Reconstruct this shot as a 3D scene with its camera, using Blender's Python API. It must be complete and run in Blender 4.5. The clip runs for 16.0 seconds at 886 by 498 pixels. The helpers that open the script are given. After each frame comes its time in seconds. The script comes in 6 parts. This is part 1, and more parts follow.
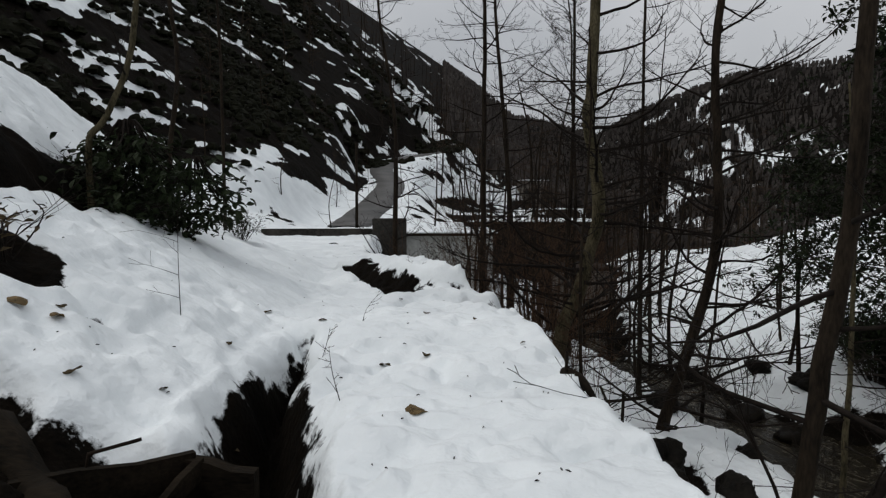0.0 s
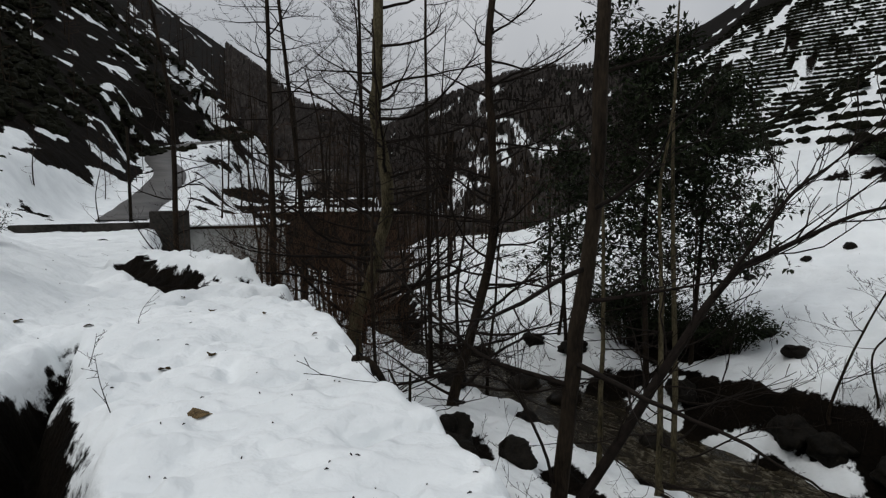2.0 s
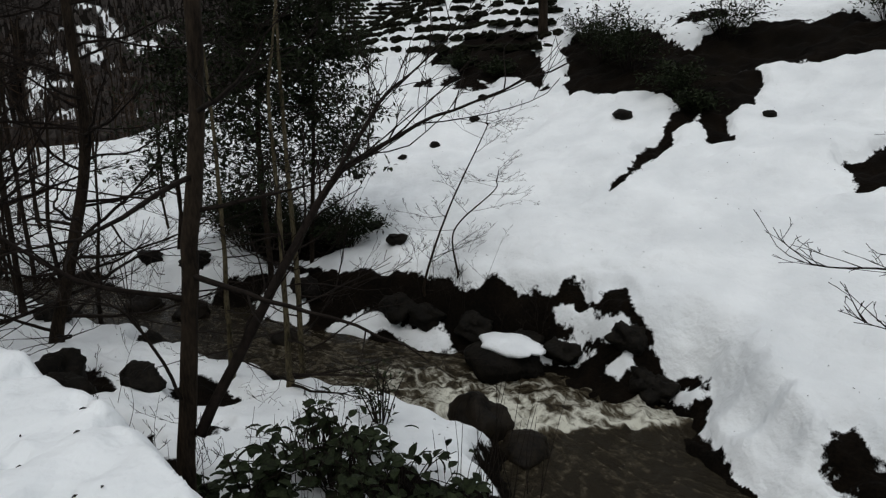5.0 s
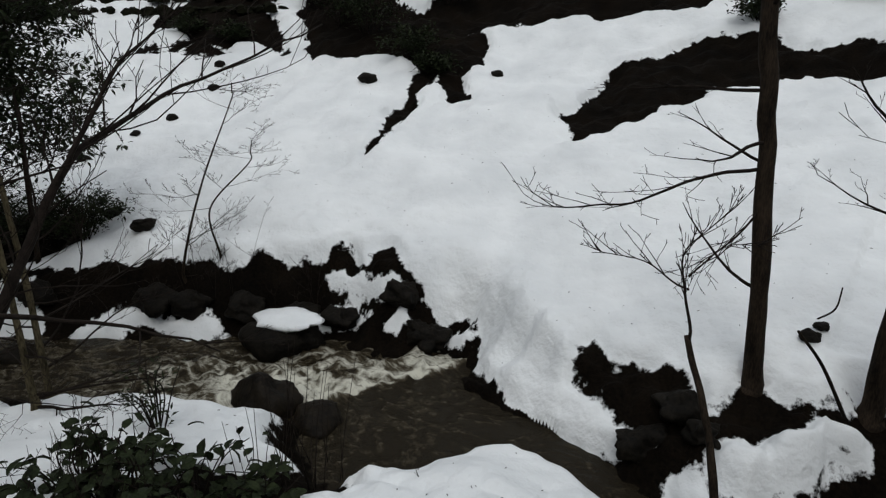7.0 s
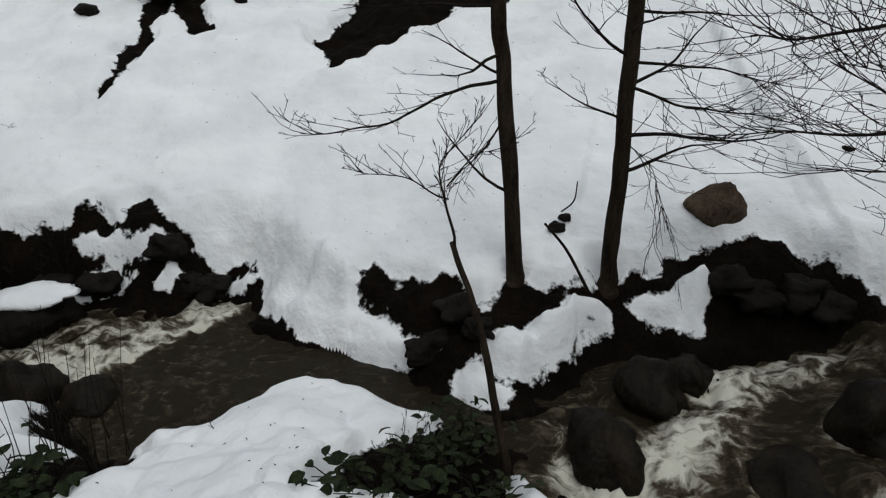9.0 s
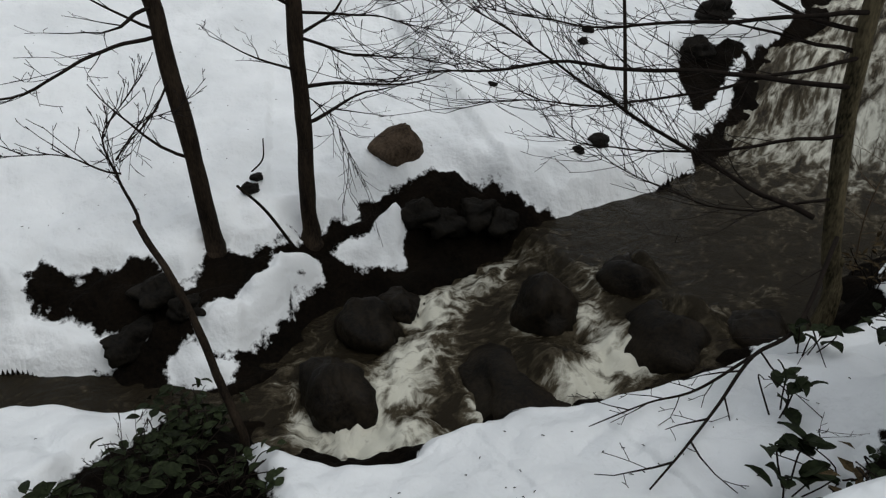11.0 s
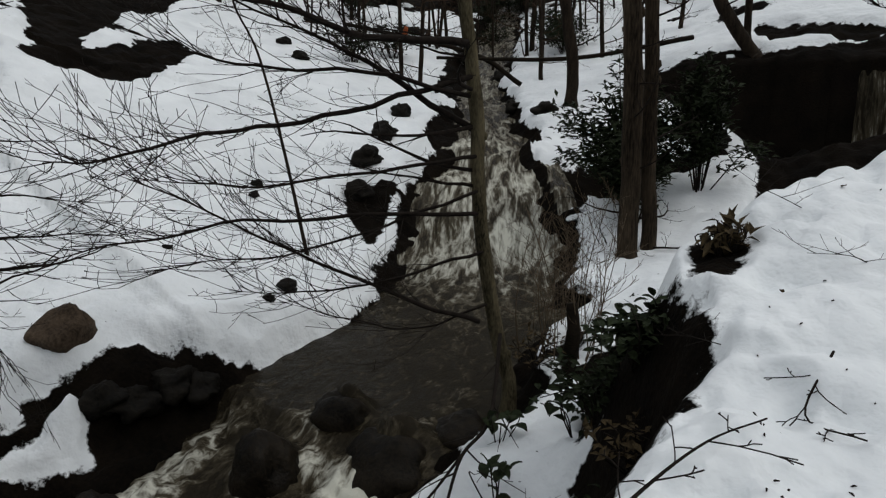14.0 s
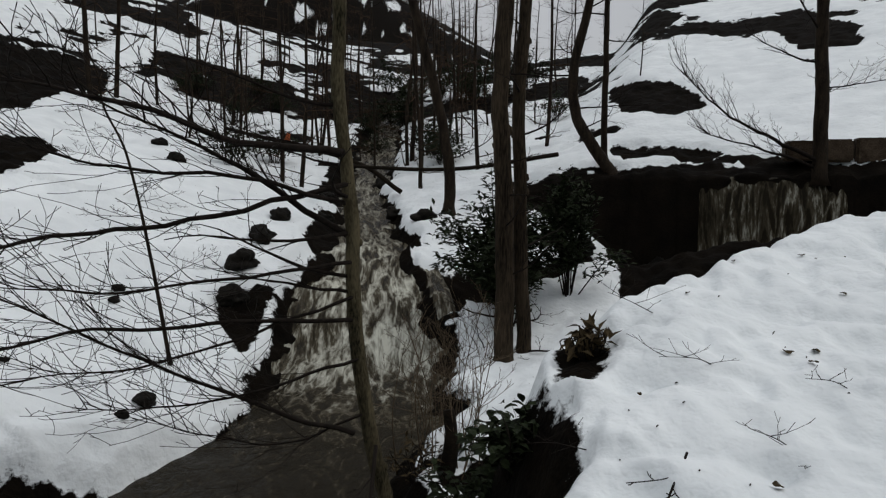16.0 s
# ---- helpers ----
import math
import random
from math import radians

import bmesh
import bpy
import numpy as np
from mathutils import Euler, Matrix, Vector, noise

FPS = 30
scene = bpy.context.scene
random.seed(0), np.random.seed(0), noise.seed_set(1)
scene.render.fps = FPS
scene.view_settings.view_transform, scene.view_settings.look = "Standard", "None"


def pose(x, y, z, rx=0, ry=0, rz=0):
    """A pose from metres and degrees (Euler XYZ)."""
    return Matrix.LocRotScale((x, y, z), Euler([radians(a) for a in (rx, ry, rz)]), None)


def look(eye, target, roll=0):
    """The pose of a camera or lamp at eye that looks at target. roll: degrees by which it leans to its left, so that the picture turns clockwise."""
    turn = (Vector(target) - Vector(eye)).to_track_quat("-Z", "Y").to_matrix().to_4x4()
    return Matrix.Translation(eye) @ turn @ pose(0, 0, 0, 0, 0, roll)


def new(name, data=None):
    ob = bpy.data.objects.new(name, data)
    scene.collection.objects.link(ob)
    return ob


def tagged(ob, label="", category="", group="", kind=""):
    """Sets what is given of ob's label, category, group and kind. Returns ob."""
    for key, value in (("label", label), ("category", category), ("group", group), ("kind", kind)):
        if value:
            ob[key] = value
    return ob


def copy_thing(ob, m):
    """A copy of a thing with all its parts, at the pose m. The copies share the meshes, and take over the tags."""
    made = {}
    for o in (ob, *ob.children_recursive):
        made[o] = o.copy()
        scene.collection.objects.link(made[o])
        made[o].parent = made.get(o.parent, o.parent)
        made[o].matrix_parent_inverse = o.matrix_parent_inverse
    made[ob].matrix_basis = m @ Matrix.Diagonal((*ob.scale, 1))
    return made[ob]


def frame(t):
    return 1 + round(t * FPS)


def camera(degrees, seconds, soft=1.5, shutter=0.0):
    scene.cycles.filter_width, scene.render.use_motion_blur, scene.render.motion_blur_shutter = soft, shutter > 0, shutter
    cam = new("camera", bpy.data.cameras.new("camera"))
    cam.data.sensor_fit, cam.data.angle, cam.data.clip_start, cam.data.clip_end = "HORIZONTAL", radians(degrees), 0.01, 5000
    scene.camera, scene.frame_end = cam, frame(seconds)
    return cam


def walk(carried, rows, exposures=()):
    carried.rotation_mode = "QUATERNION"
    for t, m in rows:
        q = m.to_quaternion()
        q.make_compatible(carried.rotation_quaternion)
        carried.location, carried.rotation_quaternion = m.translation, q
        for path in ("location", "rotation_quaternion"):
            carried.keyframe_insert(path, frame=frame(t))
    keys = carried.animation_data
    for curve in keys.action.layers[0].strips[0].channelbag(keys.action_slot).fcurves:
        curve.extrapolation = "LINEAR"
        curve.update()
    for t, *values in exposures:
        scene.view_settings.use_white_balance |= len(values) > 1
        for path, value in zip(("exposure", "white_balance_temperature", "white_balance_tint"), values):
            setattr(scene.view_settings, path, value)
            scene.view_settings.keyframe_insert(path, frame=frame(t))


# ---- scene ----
cam = camera(69.49, 16.0, soft=1.25)
# seconds, place, turn
PATH = [
    (0.0, pose(-0.001, 0.001, 1.601, 85.39, 0.00, -0.00)),
    (0.5, pose(0.014, 0.002, 1.604, 85.48, -0.17, -4.74)),
    (1.0, pose(0.025, -0.027, 1.607, 85.28, -0.33, -8.94)),
    (1.5, pose(0.038, -0.051, 1.612, 84.71, 0.16, -12.74)),
    (2.0, pose(0.055, -0.042, 1.606, 84.43, 0.29, -18.29)),
    (2.5, pose(0.077, -0.074, 1.604, 83.98, 0.31, -24.01)),
    (3.0, pose(0.098, -0.131, 1.605, 82.17, -0.29, -29.29)),
    (3.5, pose(0.122, -0.120, 1.584, 80.20, -0.63, -34.91)),
    (4.0, pose(0.141, -0.139, 1.574, 78.45, -0.46, -40.98)),
    (4.2, pose(0.146, -0.156, 1.577, 77.88, -0.43, -43.39)),
    (6.3, pose(0.050, 0.096, 1.615, 74.78, -0.71, -64.29)),
    (6.5, pose(0.056, 0.084, 1.611, 74.62, -0.53, -66.92)),
    (7.0, pose(0.073, 0.063, 1.601, 73.24, 0.25, -73.77)),
    (7.5, pose(0.057, 0.032, 1.601, 71.51, 0.91, -79.89)),
    (8.0, pose(0.032, 0.001, 1.603, 70.52, 0.93, -83.79)),
    (8.2, pose(0.085, -0.030, 1.575, 70.03, 0.95, -85.40)),
    (10.3, pose(0.014, -0.074, 1.536, 62.70, 0.31, -112.74)),
    (10.5, pose(0.024, -0.066, 1.532, 62.66, -0.12, -115.29)),
    (11.0, pose(0.047, -0.062, 1.527, 62.90, -0.36, -122.60)),
    (11.5, pose(0.076, -0.027, 1.528, 63.31, -0.73, -130.90)),
    (12.0, pose(0.024, -0.002, 1.569, 65.63, -0.38, -137.87)),
    (12.5, pose(0.004, 0.020, 1.589, 67.43, -0.37, -142.02)),
    (13.0, pose(-0.023, 0.010, 1.610, 69.70, -0.11, -145.42)),
    (13.5, pose(-0.063, 0.017, 1.635, 72.30, 0.35, -148.33)),
    (14.0, pose(-0.087, 0.020, 1.649, 75.29, 0.71, -151.19)),
    (14.5, pose(-0.096, -0.041, 1.639, 78.05, 0.38, -153.22)),
    (15.0, pose(-0.117, -0.044, 1.649, 80.98, 0.16, -155.59)),
    (15.5, pose(-0.136, -0.055, 1.658, 83.25, -0.60, -159.08)),
    (16.0, pose(-0.154, -0.049, 1.667, 84.58, -0.94, -161.41)),
]
walk(cam, PATH, exposures=[(0.0, 0.04), (4.0, 0.04), (6.5, 0.0), (8.0, 0.0), (10.5, 0.06), (12.0, 0.08), (13.5, -0.03), (16.0, -0.05)])

# ---- sky, sun ----
world = bpy.data.worlds.new("overcast_sky")
scene.world = world
world.use_nodes = True
wn, wl = world.node_tree.nodes, world.node_tree.links
wn.clear()
sky = wn.new("ShaderNodeTexSky")
sky.sky_type, sky.sun_disc, sky.sun_elevation, sky.sun_rotation = "NISHITA", False, radians(52), radians(-100)
sky.air_density, sky.dust_density, sky.ozone_density = 1.0, 4.0, 1.0
spot = wn.new("ShaderNodeTexCoord")
cloud = wn.new("ShaderNodeTexNoise")
cloud.inputs["Scale"].default_value, cloud.inputs["Detail"].default_value, cloud.inputs["Roughness"].default_value = 2.2, 4, 0.55
shades = wn.new("ShaderNodeValToRGB")
shades.color_ramp.elements[0].position, shades.color_ramp.elements[0].color = 0.3, (4.7, 4.9, 5.2, 1)
shades.color_ramp.elements[1].position, shades.color_ramp.elements[1].color = 0.7, (6.7, 6.8, 7.0, 1)
both = wn.new("ShaderNodeMix")
both.data_type = "RGBA"
both.inputs["Factor"].default_value = 0.9
glow = wn.new("ShaderNodeBackground")
glow.inputs["Strength"].default_value = 0.1
out = wn.new("ShaderNodeOutputWorld")
wl.new(spot.outputs["Generated"], cloud.inputs["Vector"])
wl.new(cloud.outputs["Fac"], shades.inputs["Fac"])
wl.new(sky.outputs["Color"], both.inputs["A"])
wl.new(shades.outputs["Color"], both.inputs["B"])
part_up = wn.new("ShaderNodeSeparateXYZ")
rise = wn.new("ShaderNodeMapRange")  # an overcast sky is brighter overhead than at the horizon
rise.inputs["From Min"].default_value, rise.inputs["From Max"].default_value = 0.0, 0.9
rise.inputs["To Min"].default_value, rise.inputs["To Max"].default_value = 0.72, 1.25
dim = wn.new("ShaderNodeMix")
dim.data_type, dim.blend_type = "RGBA", "MULTIPLY"
dim.inputs["Factor"].default_value = 1.0
wl.new(spot.outputs["Generated"], part_up.inputs["Vector"])
wl.new(part_up.outputs["Z"], rise.inputs["Value"])
wl.new(both.outputs["Result"], dim.inputs["A"])
wl.new(rise.outputs["Result"], dim.inputs["B"])
wl.new(dim.outputs["Result"], glow.inputs["Color"])
wl.new(glow.outputs["Background"], out.inputs["Surface"])
sun = new("sun", bpy.data.lights.new("sun", "SUN"))
sun.data.energy, sun.data.angle, sun.data.color = 0.75, radians(40), (1.0, 0.98, 0.95)
sun.matrix_world = look((0, 0, 60), (42, 8, 0))
scene.view_settings.exposure = 0.1


# ---- materials ----
def surface(name, low, high, size, rough_low=0.7, rough_high=0.95, bump=0.3, detail=6, fine=8.0, spread=(0.35, 0.65), specular=0.3, metal=0.0, stretch=(1, 1, 1)):
    """A surface whose colour wanders between two colours at a large and a fine scale, with relief."""
    m = bpy.data.materials.new(name)
    m.use_nodes = True
    n, l = m.node_tree.nodes, m.node_tree.links
    p = n["Principled BSDF"]
    co = n.new("ShaderNodeTexCoord")
    mp = n.new("ShaderNodeMapping")
    mp.inputs["Scale"].default_value = stretch
    a, b = n.new("ShaderNodeTexNoise"), n.new("ShaderNodeTexNoise")
    a.inputs["Scale"].default_value, a.inputs["Detail"].default_value = 1 / size, detail
    b.inputs["Scale"].default_value, b.inputs["Detail"].default_value = fine / size, 5
    mix = n.new("ShaderNodeMix")
    mix.inputs["Factor"].default_value = 0.45
    ramp = n.new("ShaderNodeValToRGB")
    ramp.color_ramp.elements[0].position, ramp.color_ramp.elements[0].color = spread[0], (*low, 1)
    ramp.color_ramp.elements[1].position, ramp.color_ramp.elements[1].color = spread[1], (*high, 1)
    rr = n.new("ShaderNodeMapRange")
    rr.inputs["To Min"].default_value, rr.inputs["To Max"].default_value = rough_low, rough_high
    bp = n.new("ShaderNodeBump")
    bp.inputs["Strength"].default_value, bp.inputs["Distance"].default_value = bump, size * 0.12
    l.new(co.outputs["Object"], mp.inputs["Vector"])
    l.new(mp.outputs["Vector"], a.inputs["Vector"])
    l.new(mp.outputs["Vector"], b.inputs["Vector"])
    l.new(a.outputs["Fac"], mix.inputs["A"])
    l.new(b.outputs["Fac"], mix.inputs["B"])
    l.new(mix.outputs["Result"], ramp.inputs["Fac"])
    l.new(mix.outputs["Result"], bp.inputs["Height"])
    l.new(b.outputs["Fac"], rr.inputs["Value"])
    l.new(rr.outputs["Result"], p.inputs["Roughness"])
    l.new(ramp.outputs["Color"], p.inputs["Base Color"])
    l.new(bp.outputs["Normal"], p.inputs["Normal"])
    p.inputs["Specular IOR Level"].default_value, p.inputs["Metallic"].default_value = specular, metal
    return m


BARK = surface("bark_grey_brown", (0.005, 0.004, 0.003), (0.034, 0.025, 0.017), 0.12, bump=0.7, stretch=(1, 1, 0.25), specular=0.06)
BARK_MOSS = surface("bark_mossy", (0.009, 0.008, 0.004), (0.105, 0.088, 0.052), 0.14, bump=0.6, stretch=(1, 1, 0.3), specular=0.06)
TWIG = surface("twig_bark", (0.006, 0.005, 0.004), (0.022, 0.017, 0.014), 0.05, bump=0.2, specular=0.05)
TWIG_RED = surface("reddish_twigs", (0.026, 0.015, 0.009), (0.09, 0.052, 0.032), 0.06, bump=0.2, specular=0.05)
CANE_BROWN = surface("brown_canes", (0.04, 0.029, 0.018), (0.14, 0.105, 0.07), 0.08, bump=0.2, specular=0.05)
BARK_ROUGH = surface("bark_deep_furrows", (0.004, 0.003, 0.002), (0.055, 0.041, 0.027), 0.22, bump=1.0, stretch=(1, 1, 0.16), specular=0.05)
WOOD_TWIGS = surface("brown_wood_twigs", (0.02, 0.0125, 0.008), (0.075, 0.049, 0.033), 1.5, bump=0.2, specular=0.03)
WOODS = surface("winter_woods", (0.032, 0.028, 0.026), (0.095, 0.084, 0.077), 12.0, bump=0.2, specular=0.03)
ORANGE = surface("faded_orange_cloth", (0.16, 0.04, 0.015), (0.34, 0.09, 0.03), 0.1, specular=0.1)
LEAF = surface("evergreen_leaf", (0.005, 0.0072, 0.0034), (0.027, 0.037, 0.016), 0.2, 0.5, 0.8, 0.15, specular=0.08)
TEA = surface("tea_bush", (0.003, 0.0035, 0.002), (0.012, 0.0125, 0.007), 0.35, bump=0.9, specular=0.03)
DRY = surface("dry_tan_leaf", (0.03, 0.022, 0.012), (0.2, 0.14, 0.07), 0.06, bump=0.4, specular=0.1)
DEAD = surface("dead_leaf", (0.012, 0.009, 0.005), (0.09, 0.065, 0.032), 0.06, bump=0.4, specular=0.1)
ROCK = surface("wet_rock", (0.002, 0.002, 0.0017), (0.014, 0.012, 0.009), 0.35, 0.5, 0.85, 0.8, specular=0.07)
WET_ROCK = surface("rock_under_running_water", (0.002, 0.0018, 0.0014), (0.018, 0.014, 0.009), 0.3, 0.35, 0.7, 0.6, specular=0.08)
ROCK_BROWN = surface("brown_rock", (0.02, 0.014, 0.009), (0.085, 0.062, 0.042), 0.3, bump=0.8, specular=0.08)
CONCRETE = surface("weathered_concrete", (0.012, 0.011, 0.010), (0.05, 0.046, 0.04), 0.9, bump=0.35, specular=0.06)
PLASTER = surface("pale_plaster", (0.3, 0.3, 0.28), (0.48, 0.48, 0.46), 1.2, bump=0.1, specular=0.1)
PALE_STONE = surface("pale_stone_wall", (0.08, 0.07, 0.06), (0.2, 0.18, 0.16), 1.0, bump=0.3, specular=0.06)
RUST = surface("rusty_roof", (0.006, 0.005, 0.004), (0.026, 0.018, 0.013), 0.8, bump=0.3, specular=0.05)
ASPHALT = surface("wet_road", (0.05, 0.05, 0.05), (0.12, 0.115, 0.11), 1.5, 0.5, 0.8, 0.1, specular=0.2)
OLD_WOOD = surface("old_wood", (0.004, 0.0035, 0.0025), (0.02, 0.015, 0.01), 0.15, bump=0.7, stretch=(0.3, 1, 1), specular=0.05)
GLASS_DARK = surface("dark_window", (0.01, 0.012, 0.014), (0.03, 0.034, 0.04), 0.5, 0.05, 0.2, 0.02, specular=0.6)


def snow_nodes(n, l):
    p = n.new("ShaderNodeBsdfPrincipled")
    co = n.new("ShaderNodeTexCoord")
    a, b, c = n.new("ShaderNodeTexNoise"), n.new("ShaderNodeTexNoise"), n.new("ShaderNodeTexNoise")
    a.inputs["Scale"].default_value, b.inputs["Scale"].default_value, c.inputs["Scale"].default_value = 0.9, 5.5, 17.0
    a.inputs["Detail"].default_value, b.inputs["Detail"].default_value, c.inputs["Detail"].default_value = 4, 3, 3
    ramp = n.new("ShaderNodeValToRGB")
    ramp.color_ramp.elements[0].position, ramp.color_ramp.elements[0].color = 0.3, (0.68, 0.715, 0.73, 1)
    ramp.color_ramp.elements[1].position, ramp.color_ramp.elements[1].color = 0.65, (0.80, 0.835, 0.845, 1)
    sum_ = n.new("ShaderNodeMath")
    sum_.operation = "MULTIPLY_ADD"
    sum_.inputs[1].default_value = 0.2
    bp = n.new("ShaderNodeBump")
    bp.inputs["Strength"].default_value, bp.inputs["Distance"].default_value = 0.38, 0.12
    for t in (a, b, c):
        l.new(co.outputs["Object"], t.inputs["Vector"])
    l.new(a.outputs["Fac"], ramp.inputs["Fac"])
    l.new(ramp.outputs["Color"], p.inputs["Base Color"])
    l.new(c.outputs["Fac"], sum_.inputs[0])
    l.new(b.outputs["Fac"], sum_.inputs[2])
    l.new(sum_.outputs[0], bp.inputs["Height"])
    l.new(bp.outputs["Normal"], p.inputs["Normal"])
    p.inputs["Roughness"].default_value = 0.75
    p.inputs["Specular IOR Level"].default_value = 0.25
    return p


def snow_material():
    m = bpy.data.materials.new("old_snow")
    m.use_nodes = True
    n, l = m.node_tree.nodes, m.node_tree.links
    p = snow_nodes(n, l)
    l.new(p.outputs["BSDF"], n["Material Output"].inputs["Surface"])
    return m


def ground_material():
    """Snow where the cover is deep enough, near-black wet earth, stones and litter elsewhere, parted by a ragged edge.
    """
    m = bpy.data.materials.new("snow_and_earth")
    m.use_nodes = True
    n, l = m.node_tree.nodes, m.node_tree.links
    earth = n["Principled BSDF"]
    snow = snow_nodes(n, l)
    co = n.new("ShaderNodeTexCoord")
    cover = n.new("ShaderNodeAttribute")
    cover.attribute_name = "cover"
    edge = n.new("ShaderNodeTexNoise")
    edge.inputs["Scale"].default_value, edge.inputs["Detail"].default_value, edge.inputs["Roughness"].default_value = 3.5, 6, 0.65
    spread = n.new("ShaderNodeMath")
    spread.operation = "MULTIPLY_ADD"
    spread.inputs[1].default_value = 0.42
    cut = n.new("ShaderNodeMapRange")
    cut.inputs["From Min"].default_value, cut.inputs["From Max"].default_value = 0.20, 0.235
    mixer = n.new("ShaderNodeMixShader")
    tone, grain = n.new("ShaderNodeTexNoise"), n.new("ShaderNodeTexNoise")
    tone.inputs["Scale"].default_value, tone.inputs["Detail"].default_value = 1.6, 5
    grain.inputs["Scale"].default_value, grain.inputs["Detail"].default_value = 22, 6
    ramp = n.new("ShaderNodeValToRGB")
    # near black: shade under overhangs and brush is put into the colour too
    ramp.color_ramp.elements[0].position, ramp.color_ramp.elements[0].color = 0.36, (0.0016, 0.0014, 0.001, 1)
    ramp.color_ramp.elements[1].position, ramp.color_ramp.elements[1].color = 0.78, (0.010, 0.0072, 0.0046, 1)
    mid = n.new("ShaderNodeMix")
    mid.inputs["Factor"].default_value = 0.5
    bp = n.new("ShaderNodeBump")
    bp.inputs["Strength"].default_value, bp.inputs["Distance"].default_value = 0.8, 0.06
    for t in (edge, tone, grain):
        l.new(co.outputs["Object"], t.inputs["Vector"])
    l.new(edge.outputs["Fac"], spread.inputs[0])
    l.new(cover.outputs["Fac"], spread.inputs[2])
    l.new(spread.outputs[0], cut.inputs["Value"])
    l.new(tone.outputs["Fac"], mid.inputs["A"])
    l.new(grain.outputs["Fac"], mid.inputs["B"])
    l.new(mid.outputs["Result"], ramp.inputs["Fac"])
    l.new(mid.outputs["Result"], bp.inputs["Height"])
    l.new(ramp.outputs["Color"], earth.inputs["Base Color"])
    l.new(bp.outputs["Normal"], earth.inputs["Normal"])
    earth.inputs["Roughness"].default_value, earth.inputs["Specular IOR Level"].default_value = 0.9, 0.04
    l.new(cut.outputs["Result"], mixer.inputs["Fac"])
    l.new(earth.outputs["BSDF"], mixer.inputs[1])
    l.new(snow.outputs["BSDF"], mixer.inputs[2])
    l.new(mixer.outputs["Shader"], n["Material Output"].inputs["Surface"])
    return m


def water_material():
    """Murky glossy water; foam where the stream is broken, drawn out along the flow."""
    m = bpy.data.materials.new("stream_water")
    m.use_nodes = True
    n, l = m.node_tree.nodes, m.node_tree.links
    p = n["Principled BSDF"]
    uv = n.new("ShaderNodeUVMap")
    uv.uv_map = "flow"
    mp = n.new("ShaderNodeMapping")
    mp.inputs["Scale"].default_value = (1.3, 0.9, 1)
    a, b = n.new("ShaderNodeTexNoise"), n.new("ShaderNodeTexNoise")
    for t, s, d, w in ((a, 2.0, 10, 0.6), (b, 8.0, 12, 0.5)):
        t.inputs["Scale"].default_value, t.inputs["Detail"].default_value, t.inputs["Distortion"].default_value = s, d, w
        t.inputs["Roughness"].default_value = 0.6
        l.new(mp.outputs["Vector"], t.inputs["Vector"])
    l.new(uv.outputs["UV"], mp.inputs["Vector"])
    froth = n.new("ShaderNodeAttribute")
    froth.attribute_name = "froth"
    # bright veins where the noise crosses its middle, on broad pale patches
    cross = n.new("ShaderNodeMath")
    cross.operation = "SUBTRACT"
    cross.inputs[1].default_value = 0.5
    l.new(a.outputs["Fac"], cross.inputs[0])
    size = n.new("ShaderNodeMath")
    size.operation = "ABSOLUTE"
    l.new(cross.outputs[0], size.inputs[0])
    vein = n.new("ShaderNodeMapRange")
    vein.inputs["From Min"].default_value, vein.inputs["From Max"].default_value = 0.0, 0.16
    vein.inputs["To Min"].default_value, vein.inputs["To Max"].default_value = 1.0, 0.0
    l.new(size.outputs[0], vein.inputs["Value"])
    mid = n.new("ShaderNodeMix")
    mid.inputs["Factor"].default_value = 0.62
    l.new(vein.outputs["Result"], mid.inputs["A"])
    l.new(b.outputs["Fac"], mid.inputs["B"])
    add = n.new("ShaderNodeMath")
    add.operation = "MULTIPLY_ADD"
    add.inputs[1].default_value = 3.0
    l.new(mid.outputs["Result"], add.inputs[0])
    l.new(froth.outputs["Fac"], add.inputs[2])
    cut = n.new("ShaderNodeMapRange")
    cut.inputs["From Min"].default_value, cut.inputs["From Max"].default_value = 1.98, 3.4
    l.new(add.outputs[0], cut.inputs["Value"])
    ramp = n.new("ShaderNodeValToRGB")
    ramp.color_ramp.elements[0].color = (0.016, 0.013, 0.008, 1)
    ramp.color_ramp.elements[1].color = (0.56, 0.56, 0.48, 1)
    el = ramp.color_ramp.elements.new(0.42)
    el.color = (0.058, 0.049, 0.032, 1)
    l.new(cut.outputs["Result"], ramp.inputs["Fac"])
    l.new(ramp.outputs["Color"], p.inputs["Base Color"])
    rr = n.new("ShaderNodeMapRange")
    rr.inputs["To Min"].default_value, rr.inputs["To Max"].default_value = 0.12, 0.7
    l.new(cut.outputs["Result"], rr.inputs["Value"])
    l.new(rr.outputs["Result"], p.inputs["Roughness"])
    bp = n.new("ShaderNodeBump")
    bp.inputs["Strength"].default_value, bp.inputs["Distance"].default_value = 0.7, 0.06
    l.new(mid.outputs["Result"], bp.inputs["Height"])
    l.new(bp.outputs["Normal"], p.inputs["Normal"])
    p.inputs["Specular IOR Level"].default_value = 0.035
    return m


SNOW, GROUND, WATER = snow_material(), ground_material(), water_material()


